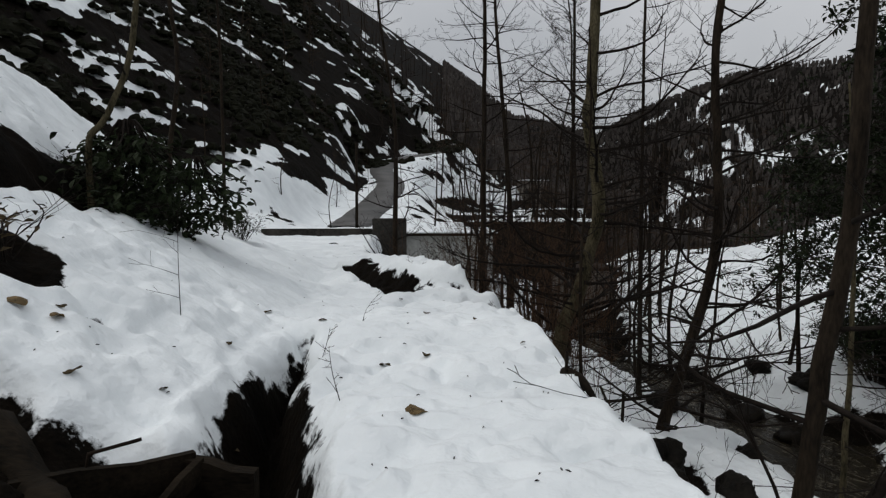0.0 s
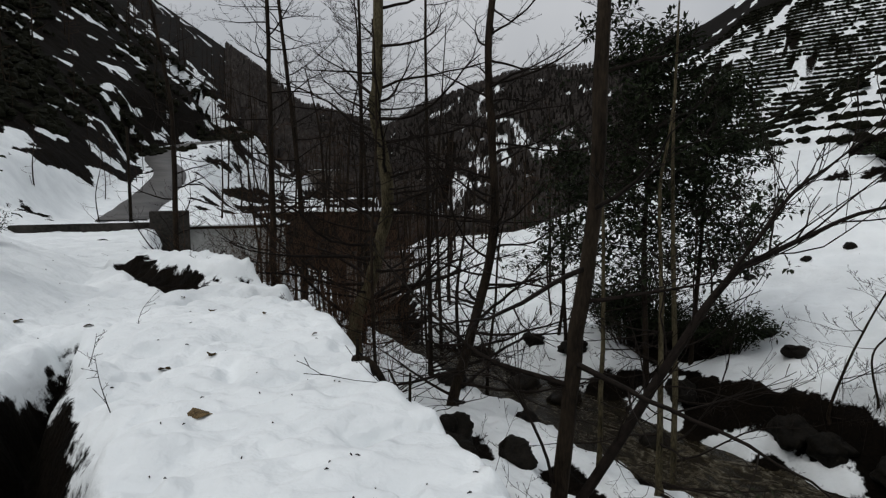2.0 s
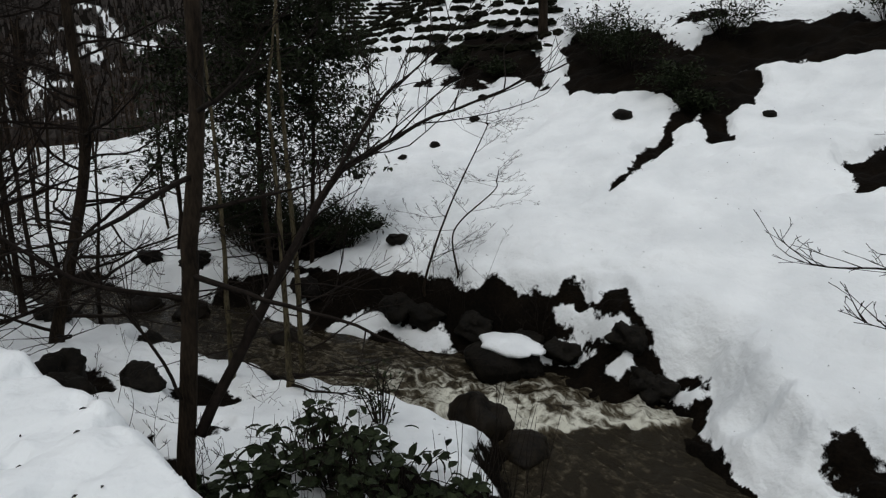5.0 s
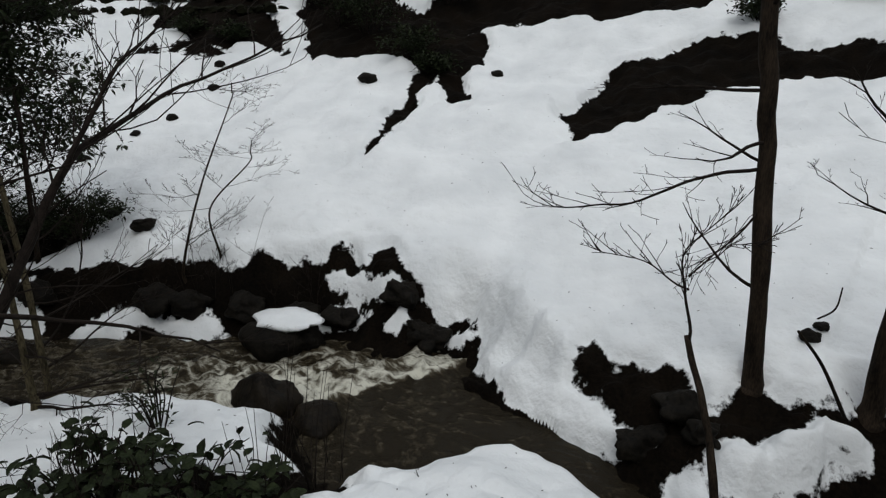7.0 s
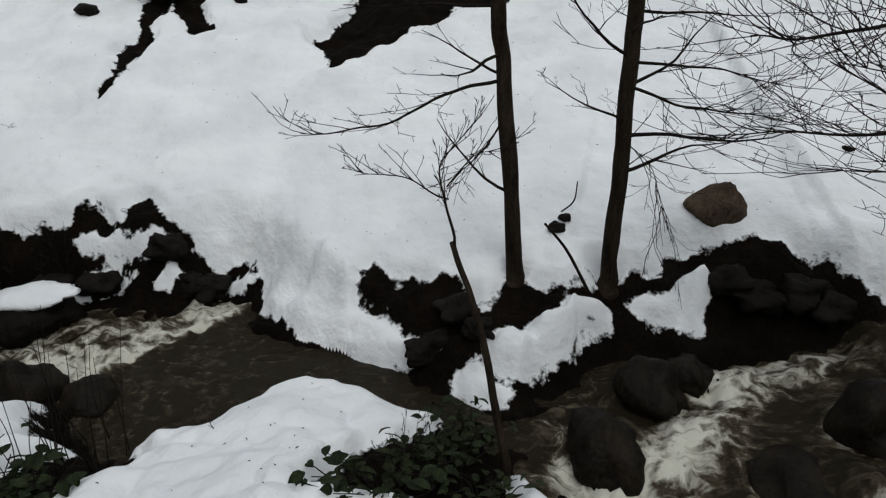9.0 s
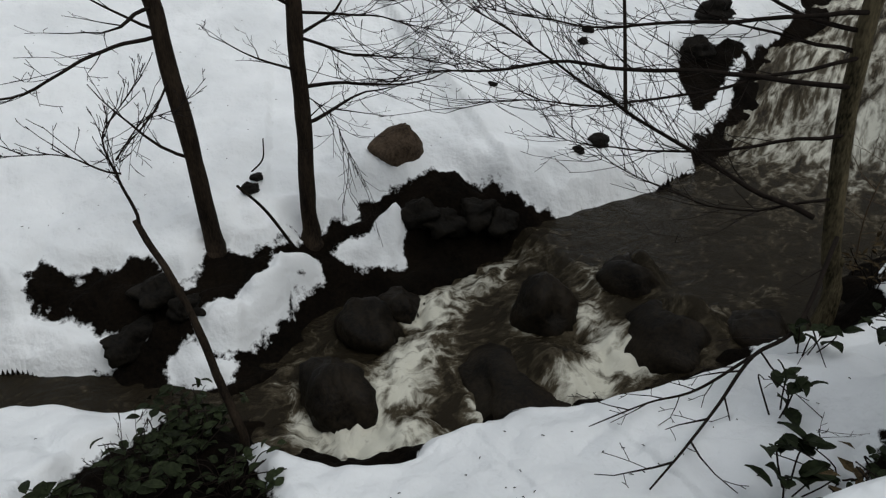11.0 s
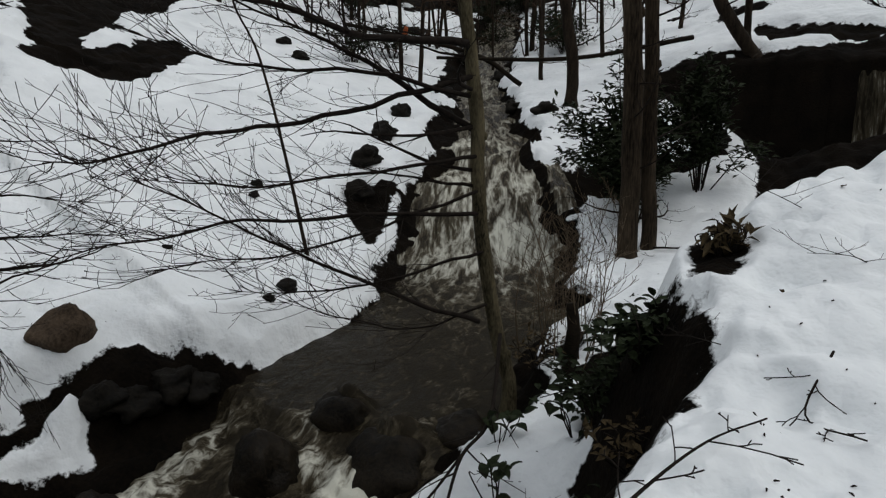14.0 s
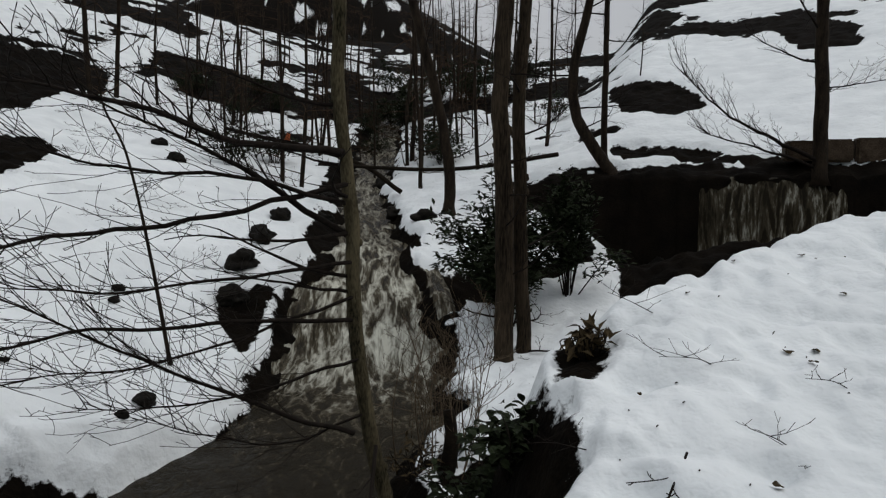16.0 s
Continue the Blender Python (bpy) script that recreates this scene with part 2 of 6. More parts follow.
# ---- shape of the land ----
# stream from downstream to upstream: x, y, water level, half width, height of the far bank
STREAM = [(90, 260, -16, 2.0, 1.0), (34, 120, -9, 1.8, 1.0), (13, 62, -6, 1.6, 1.0), (7, 36, -4.4, 1.3, 0.8), (4.7, 21, -3.3, 0.7, 0.6), (4.9, 17.8, -3.15, 0.55, 0.45),
          (5.6, 15.4, -3.0, 0.8, 0.4), (5.6, 13.6, -2.95, 0.85, 0.4), (6.75, 10.2, -2.85, 0.75, 0.7), (6.9, 8.0, -2.82, 0.8, 0.9), (7.2, 6.0, -2.8, 0.95, 1.15), (7.4, 4.2, -2.8, 1.05, 1.2), (7.15, 3.0, -2.79, 1.4, 1.2),
          (6.7, 1.9, -2.78, 1.0, 0.9), (6.25, 0.9, -2.77, 0.65, 0.7), (5.65, 0.0, -2.76, 0.6, 0.7), (5.05, -0.8, -2.74, 0.7, 0.7), (4.72, -1.6, -2.71, 0.95, 0.7), (4.62, -2.6, -2.62, 1.3, 0.7), (4.45, -3.6, -2.5, 1.35, 0.8), (4.25, -4.4, -2.36, 1.5, 0.8), (4.15, -4.9, -2.1, 1.55, 0.8),
          (4.05, -6.6, -2.02, 1.5, 0.5), (4.6, -9.4, -1.95, 1.45, 0.35), (5.2, -11.0, -1.75, 1.55, 0.4), (6.1, -13.1, -0.85, 1.35, 0.5), (7.0, -15.2, -0.15, 1.05, 0.5), (8.2, -17.6, 0.25, 0.8, 0.4),
          (10.5, -22, 1.1, 0.8, 0.4), (15, -34, 4.2, 0.8, 0.4), (26, -70, 14, 0.8, 0.4)]
# side stream from its mouth up to the foot of its fall: x, y, level, half width
BROOK = [(5.6, -12.6, -1.85, 0.7), (3.4, -15.0, -1.3, 0.7), (0.6, -17.6, -0.95, 0.8), (-1.6, -20.2, -0.85, 1.5), (-3.0, -20.6, -0.8, 1.2)]
# rim of the terrace with the path: x, y
RIM = [(60, 200), (19, 90), (2, 45), (-3, 27), (-1.8, 17.5), (0.0, 11.6), (0.9, 9.6), (1.22, 7.2), (1.35, 6.0), (1.36, 4.6), (1.33, 3.5), (1.24, 2.4), (1.1, 0.8), (0.92, -0.5),
       (0.72, -1.4), (0.5, -2.1), (0.44, -2.6), (0.38, -3.1), (0.34, -3.5), (0.46, -3.85), (0.58, -4.2), (0.5, -4.65), (0.25, -5.0), (-0.35, -5.8), (-1.1, -6.7), (-2.0, -7.7), (-3.6, -9.0), (-6.5, -10.5), (-14, -13), (-60, -30)]
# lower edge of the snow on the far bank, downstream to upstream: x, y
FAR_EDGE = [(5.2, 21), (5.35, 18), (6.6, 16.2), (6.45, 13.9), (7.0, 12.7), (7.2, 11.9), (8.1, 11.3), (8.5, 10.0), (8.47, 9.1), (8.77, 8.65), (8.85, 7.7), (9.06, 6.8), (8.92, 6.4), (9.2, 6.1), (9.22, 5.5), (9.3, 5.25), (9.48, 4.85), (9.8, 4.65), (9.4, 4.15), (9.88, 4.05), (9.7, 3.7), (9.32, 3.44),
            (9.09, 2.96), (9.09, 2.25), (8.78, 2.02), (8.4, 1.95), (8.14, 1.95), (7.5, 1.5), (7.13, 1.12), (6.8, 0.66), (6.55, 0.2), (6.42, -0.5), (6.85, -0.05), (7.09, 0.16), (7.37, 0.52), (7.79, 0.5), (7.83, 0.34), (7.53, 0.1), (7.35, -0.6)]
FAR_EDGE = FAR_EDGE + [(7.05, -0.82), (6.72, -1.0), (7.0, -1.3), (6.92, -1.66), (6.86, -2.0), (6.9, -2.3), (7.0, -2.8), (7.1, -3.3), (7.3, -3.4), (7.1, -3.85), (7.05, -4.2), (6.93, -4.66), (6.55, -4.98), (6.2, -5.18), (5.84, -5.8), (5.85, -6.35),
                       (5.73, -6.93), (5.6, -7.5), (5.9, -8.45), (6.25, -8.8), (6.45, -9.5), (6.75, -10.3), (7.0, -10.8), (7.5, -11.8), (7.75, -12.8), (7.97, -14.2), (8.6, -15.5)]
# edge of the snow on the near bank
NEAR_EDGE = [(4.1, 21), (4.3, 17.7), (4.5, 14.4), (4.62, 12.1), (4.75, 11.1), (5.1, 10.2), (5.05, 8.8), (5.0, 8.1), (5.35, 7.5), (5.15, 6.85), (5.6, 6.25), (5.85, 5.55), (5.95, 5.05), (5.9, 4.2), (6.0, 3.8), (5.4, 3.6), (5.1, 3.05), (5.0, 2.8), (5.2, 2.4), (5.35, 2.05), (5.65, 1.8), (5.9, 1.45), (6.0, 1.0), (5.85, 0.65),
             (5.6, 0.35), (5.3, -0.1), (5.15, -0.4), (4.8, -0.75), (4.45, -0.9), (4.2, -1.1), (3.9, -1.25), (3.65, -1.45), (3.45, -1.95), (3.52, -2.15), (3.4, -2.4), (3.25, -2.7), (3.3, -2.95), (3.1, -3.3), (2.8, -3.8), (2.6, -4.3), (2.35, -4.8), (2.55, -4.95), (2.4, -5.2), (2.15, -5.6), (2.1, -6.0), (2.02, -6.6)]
# road up the valley: x, y, height
ROAD = [(-5.6, 38, -0.3), (-5.4, 42, 0.1), (-4.6, 52, 1.8), (-5.1, 62, 2.9), (-6.9, 72, 4.5), (-5.9, 80, 6.1), (-1.9, 90, 7.5), (1.4, 100, 9.2), (0.6, 106, 10.3), (-2.5, 112, 11.4), (-7, 117, 12.5)]
# foot of the left hillside: y, x
FOOT = [(-200, -60), (-30, -12), (-10, -4.2), (-3, -2.2), (2, -1.8), (9, -1.9), (13, -2.4), (17, -3.8), (22, -6), (28, -8), (45, -3.5), (60, -0.5), (75, 3), (100, 13), (120, 19), (200, 40), (400, 100)]


def smooth(v):
    v = np.clip(v, 0, 1)
    return v * v * (3 - 2 * v)


def lattice(i, j, seed):
    n = (i.astype(np.int64) * 374761393 + j.astype(np.int64) * 668265263 + seed * 1442695041) & 0xFFFFFFFF
    n = ((n ^ (n >> 13)) * 1274126177) & 0xFFFFFFFF
    return ((n ^ (n >> 16)) & 0xFFFF) / 32767.5 - 1


def rough(x, y, size, seed=0):
    """Smooth noise from -1 to 1 with lumps of that size."""
    x, y = x / size, y / size
    i, j = np.floor(x), np.floor(y)
    u, v = smooth(x - i), smooth(y - j)
    a, b = lattice(i, j, seed), lattice(i + 1, j, seed)
    c, d = lattice(i, j + 1, seed), lattice(i + 1, j + 1, seed)
    return (a + (b - a) * u) * (1 - v) + (c + (d - c) * u) * v


def layers(x, y, size, seed=0, steps=3):
    return sum(rough(x, y, size / 2 ** k, seed + k) / 2 ** k for k in range(steps)) / (2 - 2.0 ** (1 - steps))


def beside(x, y, line):
    """Signed distance from a line (positive on its left), and its other values at the nearest place."""
    best, sign = np.full(x.shape, 1e18), np.ones(x.shape)
    rest = [np.zeros(x.shape) for _ in line[0][2:]]
    way = [((b[0] - a[0]) / math.hypot(b[0] - a[0], b[1] - a[1]), (b[1] - a[1]) / math.hypot(b[0] - a[0], b[1] - a[1])) for a, b in zip(line, line[1:])]
    for k, (a, b) in enumerate(zip(line, line[1:])):
        dx, dy = b[0] - a[0], b[1] - a[1]
        f = np.clip(((x - a[0]) * dx + (y - a[1]) * dy) / (dx * dx + dy * dy), 0, 1)
        d = (x - a[0] - f * dx) ** 2 + (y - a[1] - f * dy) ** 2
        near = d < best
        best = np.where(near, d, best)
        before, after = way[max(k - 1, 0)], way[min(k + 1, len(way) - 1)]
        tx = way[k][0] + np.where(f <= 0, before[0], 0) + np.where(f >= 1, after[0], 0)
        ty = way[k][1] + np.where(f <= 0, before[1], 0) + np.where(f >= 1, after[1], 0)
        sign = np.where(near, np.where(tx * (y - a[1] - f * dy) - ty * (x - a[0] - f * dx) > 0, 1.0, -1.0), sign)
        for i in range(len(rest)):
            rest[i] = np.where(near, a[2 + i] + f * (b[2 + i] - a[2 + i]), rest[i])
    return (np.sqrt(best) * sign, *rest)


def blotch(x, y, line, width):
    """Distance outside a band round a line (negative inside)."""
    return np.abs(beside(x, y, line)[0]) - width


# low step across the path, and bare rocky lines: line, half width
STEP = [(-2.1, 13.4), (-1.2, 11.7), (-0.5, 10.6), (0.8, 10.0)]
BARE = [(STEP, 0.22), ([(4.0, -20.75), (-8.0, -20.75)], 0.8)]
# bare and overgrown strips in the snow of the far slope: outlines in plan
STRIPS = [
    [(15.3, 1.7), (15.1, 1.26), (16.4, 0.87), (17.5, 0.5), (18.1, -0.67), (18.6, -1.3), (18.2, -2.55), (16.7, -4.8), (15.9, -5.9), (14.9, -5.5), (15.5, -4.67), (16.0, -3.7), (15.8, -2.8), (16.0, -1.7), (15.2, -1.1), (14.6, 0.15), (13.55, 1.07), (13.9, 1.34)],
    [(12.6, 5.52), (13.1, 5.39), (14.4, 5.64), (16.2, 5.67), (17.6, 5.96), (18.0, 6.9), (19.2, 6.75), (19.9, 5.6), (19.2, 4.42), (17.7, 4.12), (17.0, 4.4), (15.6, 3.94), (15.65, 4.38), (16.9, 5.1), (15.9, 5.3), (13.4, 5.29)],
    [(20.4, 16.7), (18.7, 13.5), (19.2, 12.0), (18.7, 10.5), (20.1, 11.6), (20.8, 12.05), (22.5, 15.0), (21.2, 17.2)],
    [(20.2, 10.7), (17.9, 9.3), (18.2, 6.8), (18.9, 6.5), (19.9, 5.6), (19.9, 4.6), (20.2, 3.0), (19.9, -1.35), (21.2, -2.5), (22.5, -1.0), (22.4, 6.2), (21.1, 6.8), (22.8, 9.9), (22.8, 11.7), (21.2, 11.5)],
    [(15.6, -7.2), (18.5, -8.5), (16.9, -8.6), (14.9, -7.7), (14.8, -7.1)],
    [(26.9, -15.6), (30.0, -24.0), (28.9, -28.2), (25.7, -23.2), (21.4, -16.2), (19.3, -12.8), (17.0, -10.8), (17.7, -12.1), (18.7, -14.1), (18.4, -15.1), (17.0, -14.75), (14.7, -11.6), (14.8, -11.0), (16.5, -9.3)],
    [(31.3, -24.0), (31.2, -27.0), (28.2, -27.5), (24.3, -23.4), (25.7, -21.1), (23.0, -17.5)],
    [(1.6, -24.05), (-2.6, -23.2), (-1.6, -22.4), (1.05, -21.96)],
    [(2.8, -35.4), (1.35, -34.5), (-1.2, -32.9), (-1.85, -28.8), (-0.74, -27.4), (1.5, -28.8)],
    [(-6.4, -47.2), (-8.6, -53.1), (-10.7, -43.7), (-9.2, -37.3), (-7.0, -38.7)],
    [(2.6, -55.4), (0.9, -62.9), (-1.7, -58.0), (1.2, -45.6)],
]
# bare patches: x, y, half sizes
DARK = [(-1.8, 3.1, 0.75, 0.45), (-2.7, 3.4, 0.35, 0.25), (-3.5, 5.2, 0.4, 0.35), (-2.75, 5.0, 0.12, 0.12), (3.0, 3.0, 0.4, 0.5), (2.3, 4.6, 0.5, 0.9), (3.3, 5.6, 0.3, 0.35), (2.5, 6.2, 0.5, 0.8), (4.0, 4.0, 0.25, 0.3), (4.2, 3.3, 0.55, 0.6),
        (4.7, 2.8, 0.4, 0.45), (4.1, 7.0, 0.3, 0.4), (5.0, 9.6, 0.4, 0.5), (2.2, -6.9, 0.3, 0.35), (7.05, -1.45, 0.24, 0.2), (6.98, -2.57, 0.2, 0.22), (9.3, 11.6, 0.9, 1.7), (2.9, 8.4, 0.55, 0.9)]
# hollows of bare earth under the edge of the terrace and round the stump, and recess shade as dark patches: outlines in
# plan
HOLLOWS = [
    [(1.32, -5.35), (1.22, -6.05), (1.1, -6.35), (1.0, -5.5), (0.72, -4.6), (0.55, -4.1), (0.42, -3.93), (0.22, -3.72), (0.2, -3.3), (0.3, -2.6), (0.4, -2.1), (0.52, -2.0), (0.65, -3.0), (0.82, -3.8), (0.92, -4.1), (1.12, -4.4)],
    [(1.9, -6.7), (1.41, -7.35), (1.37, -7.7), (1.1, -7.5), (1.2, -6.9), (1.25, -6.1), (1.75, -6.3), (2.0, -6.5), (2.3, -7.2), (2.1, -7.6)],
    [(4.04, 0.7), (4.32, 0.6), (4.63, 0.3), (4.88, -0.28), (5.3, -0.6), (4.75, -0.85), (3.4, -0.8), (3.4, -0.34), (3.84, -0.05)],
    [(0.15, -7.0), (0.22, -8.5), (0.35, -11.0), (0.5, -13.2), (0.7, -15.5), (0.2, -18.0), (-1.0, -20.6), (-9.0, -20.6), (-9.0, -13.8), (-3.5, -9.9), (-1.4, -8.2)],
    # cave in the far bank: its shade put in as a dark patch
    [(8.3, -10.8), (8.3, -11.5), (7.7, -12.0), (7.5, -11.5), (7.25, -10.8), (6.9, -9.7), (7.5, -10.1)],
    # undercuts at the path step: bare earth with their shade as dark patches
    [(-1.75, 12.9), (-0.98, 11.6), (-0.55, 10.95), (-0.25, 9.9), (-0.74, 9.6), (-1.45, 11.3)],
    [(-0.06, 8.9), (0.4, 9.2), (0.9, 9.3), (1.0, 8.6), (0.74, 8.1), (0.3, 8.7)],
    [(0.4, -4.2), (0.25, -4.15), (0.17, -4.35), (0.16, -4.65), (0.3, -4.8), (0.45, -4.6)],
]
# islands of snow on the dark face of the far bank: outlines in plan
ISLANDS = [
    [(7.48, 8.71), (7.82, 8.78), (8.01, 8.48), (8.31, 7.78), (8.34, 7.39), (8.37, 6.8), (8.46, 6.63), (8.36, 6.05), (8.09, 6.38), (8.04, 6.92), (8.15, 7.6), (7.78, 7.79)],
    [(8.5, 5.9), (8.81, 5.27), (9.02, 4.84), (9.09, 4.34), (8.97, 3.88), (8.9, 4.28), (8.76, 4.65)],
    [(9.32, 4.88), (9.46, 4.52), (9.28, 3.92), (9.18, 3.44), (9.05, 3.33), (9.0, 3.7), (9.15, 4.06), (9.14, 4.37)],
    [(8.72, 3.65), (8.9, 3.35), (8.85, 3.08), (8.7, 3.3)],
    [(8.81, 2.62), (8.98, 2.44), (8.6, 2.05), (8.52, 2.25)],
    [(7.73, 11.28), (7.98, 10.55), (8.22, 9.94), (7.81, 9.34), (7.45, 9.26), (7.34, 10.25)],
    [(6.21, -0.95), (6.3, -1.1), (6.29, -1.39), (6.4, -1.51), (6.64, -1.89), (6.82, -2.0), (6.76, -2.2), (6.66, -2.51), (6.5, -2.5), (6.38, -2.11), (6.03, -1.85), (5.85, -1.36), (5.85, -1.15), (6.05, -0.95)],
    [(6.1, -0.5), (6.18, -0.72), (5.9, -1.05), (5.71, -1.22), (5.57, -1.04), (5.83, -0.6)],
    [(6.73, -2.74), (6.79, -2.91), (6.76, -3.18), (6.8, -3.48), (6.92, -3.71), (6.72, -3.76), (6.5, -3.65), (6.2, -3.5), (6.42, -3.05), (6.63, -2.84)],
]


def inside(x, y, outline):
    """Distance inside an outline in plan (negative outside)."""
    near, odd = np.full(x.shape, 1e18), np.zeros(x.shape, bool)
    for (ax, ay), (bx, by) in zip(outline, outline[1:] + outline[:1]):
        dx, dy = bx - ax, by - ay
        f = np.clip(((x - ax) * dx + (y - ay) * dy) / (dx * dx + dy * dy), 0, 1)
        near = np.minimum(near, (x - ax - f * dx) ** 2 + (y - ay - f * dy) ** 2)
        odd ^= ((ay > y) != (by > y)) & (x < ax + (y - ay) * dx / (dy if dy else 1e-9))
    return np.sqrt(near) * np.where(odd, 1, -1)


def patches(s, x, y, outlines, wobble, sign):
    """Snow (sign 1) or bare ground (sign -1) within the outlines."""
    for line in outlines:
        xs, ys = [p[0] for p in line], [p[1] for p in line]
        k = np.nonzero((x > min(xs) - 1) & (x < max(xs) + 1) & (y > min(ys) - 1) & (y < max(ys) + 1))[0]
        if len(k):
            v = inside(x[k], y[k], line) + wobble[k]
            s[k] = np.maximum(s[k], v) if sign > 0 else np.minimum(s[k], -v)
    return s


def land(x, y):
    """Height of the ground, and how deep inside the snow cover a place lies (negative: bare)."""
    d, level, half, bank = beside(x, y, STREAM)
    wob = 0.28 * rough(x, y, 1.1, 5) + 0.14 * rough(x, y, 0.45, 6)
    e = np.abs(d) - half + wob * smooth(np.abs(d) / half)
    by_near = smooth((20 - y) / 2.0) * smooth((y + 6.6) / 0.5)
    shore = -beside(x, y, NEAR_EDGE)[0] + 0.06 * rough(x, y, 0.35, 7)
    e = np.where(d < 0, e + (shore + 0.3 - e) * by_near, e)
    south = smooth((-y - 6) / 6)
    # far side
    run = np.maximum(e - 1.0, 0)
    steep = 1 - 0.85 * smooth((y - 18) / 60)
    far = level + bank * smooth(e / (0.55 + 0.5 * bank)) + steep * (0.34 * run + 0.16 * np.maximum(run - 8, 0) - 0.2 * np.maximum(run - 45, 0)) * (1 - 0.35 * south)
    # near side
    near = level + 0.32 * smooth(e / 0.45) + 0.22 * np.maximum(e - 0.3, 0) - 0.1 * np.maximum(e - 6, 0)
    rim = -beside(x, y, RIM)[0] + 0.15 * rough(x, y, 0.9, 9)
    u = np.interp(y, [p[0] for p in FOOT], [p[1] for p in FOOT]) - x
    path = 0.08 - 0.02 * np.clip(y - 8, 0, 17) + 0.27 * np.maximum(-y - 3.0, 0) * smooth((12 + y) / 2)
    step = beside(x, y, STEP)[0]
    path = path + 0.3 * smooth((step + 0.1) / 0.35) * (1 - smooth((step - 4) / 3)) * smooth((14.2 - y) / 1.0)
    low = np.interp(y, [6.5, 10, 14, 20], [1.0, 0.75, 0.6, 0.6])
    hill = low * (0.58 * np.clip(u, 0, 2.8) + 0.75 * smooth((u - 2.8) / 0.5)) + 0.95 * np.clip(u - 3.3, 0, 2.2) + 0.5 * np.clip(u - 5.5, 0, 1.8) + 0.92 * np.maximum(u - 7.3, 0) - 0.25 * np.maximum(u - 70, 0)
    terrace = path + hill
    soft = smooth((-y - 3.6) / 1.2)
    near = near + (terrace - near) * smooth((rim + 0.55 + 0.5 * soft) / (0.75 + 0.5 * soft))
    z = np.where(d > 0, far, near)
    z = np.where(e < 0, level - 0.35 * smooth(-e / 0.4), z)
    # block above the side fall
    block = 2.25 + 0.38 * np.clip(-y - 21.2, 0, 120) + 0.1 * np.maximum(-x - 4, 0)
    up = smooth((-y - 20.7 + 0.25 * rough(x, y, 1.3, 21)) / 0.5) * smooth((5.5 - x) / 5.0)
    z = z + (np.maximum(block, z) - z) * up
    db, lb, wb = beside(x, y, BROOK)
    eb = np.abs(db) - wb + wob
    cut = np.where(eb < 0, lb - 0.25 * smooth(-eb / 0.3), lb + 0.55 * smooth(eb / 0.5) + 0.55 * np.maximum(eb - 0.4, 0))
    z = np.where((y > -20.75) & (d < 0), np.minimum(z, np.where(e < 0.3, 99, cut)), z)
    # the mountains that close the valley
    r, az = np.hypot(x, y), np.degrees(np.arctan2(x, y))
    ridge = 52 * smooth((r - 150) / 260) * (0.8 + 0.2 * np.sin(az * 0.13 + 1.0)) * (1 + 0.12 * layers(x, y, 90, 31))
    z = np.maximum(z, -14 + ridge * np.interp(az, [-180, -30, -12, -5, -2, 1, 5, 9, 13.4, 16.6, 19.5, 24, 28, 60, 180], [1.6, 1.8, 1.1, 0.72, 0.59, 0.64, 0.74, 0.70, 0.66, 0.91, 1.11, 1.42, 1.52, 1.7, 1.6]) * smooth((r - 120) / 100) * 1.7)
    dr, zr = beside(x, y, ROAD)
    z = z + (zr - z) * smooth((5.5 - np.abs(dr)) / 3.5)
    # snow cover
    s = np.full(x.shape, 1.0)
    n1, n2 = layers(x, y, 1.3, 41), layers(x, y, 0.5, 44)
    lip = 0.75 + 0.55 * bank
    ledge = np.where(d > 0, np.maximum(e - lip * (0.75 + 0.45 * n1), np.where(e > 0.25, 0.5 * (n2 + 0.9 * n1 - 0.55), -1)), np.where(e < 2.2, e - 0.28 - 0.2 * n1, 1))
    by_far = smooth((20 - y) / 2.0) * smooth((y + 14.8) / 0.8)
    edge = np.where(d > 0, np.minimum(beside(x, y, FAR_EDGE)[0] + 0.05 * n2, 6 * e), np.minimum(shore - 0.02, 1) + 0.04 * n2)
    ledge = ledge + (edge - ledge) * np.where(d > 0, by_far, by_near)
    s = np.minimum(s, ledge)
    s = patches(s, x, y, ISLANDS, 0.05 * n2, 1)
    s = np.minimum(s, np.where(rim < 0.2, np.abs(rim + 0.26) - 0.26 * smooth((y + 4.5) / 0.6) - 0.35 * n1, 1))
    s = np.minimum(s, np.where(d < 0, np.maximum(eb - 0.7 - 0.4 * n1, 0.5 * (n2 - 0.5)), 1))
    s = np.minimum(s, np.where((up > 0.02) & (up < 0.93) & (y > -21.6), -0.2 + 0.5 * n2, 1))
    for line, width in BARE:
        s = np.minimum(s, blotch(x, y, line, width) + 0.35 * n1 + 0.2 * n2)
    for cx, cy, hx, hy in DARK:
        s = np.minimum(s, (np.hypot((x - cx) / hx, (y - cy) / hy) - 1) * min(hx, hy) + 0.25 * n1)
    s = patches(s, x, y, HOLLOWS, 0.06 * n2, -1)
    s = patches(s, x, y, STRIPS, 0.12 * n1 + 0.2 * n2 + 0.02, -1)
    # undercut at the foot of the upper bank: bare earth and recess shade as one dark band
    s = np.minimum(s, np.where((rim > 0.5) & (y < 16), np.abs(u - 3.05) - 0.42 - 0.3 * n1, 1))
    # ditch beside the path
    gap, half_gap = beside(x, y, [(-0.95, 2.2, 0.45), (-1.17, 3.85, 0.30), (-1.38, 5.0, 0.14), (-1.42, 5.9, 0.06), (-1.45, 6.6, 0.0)])
    ditch = np.abs(gap) - half_gap
    z = z - 0.65 * smooth(0.4 - ditch / 0.36)
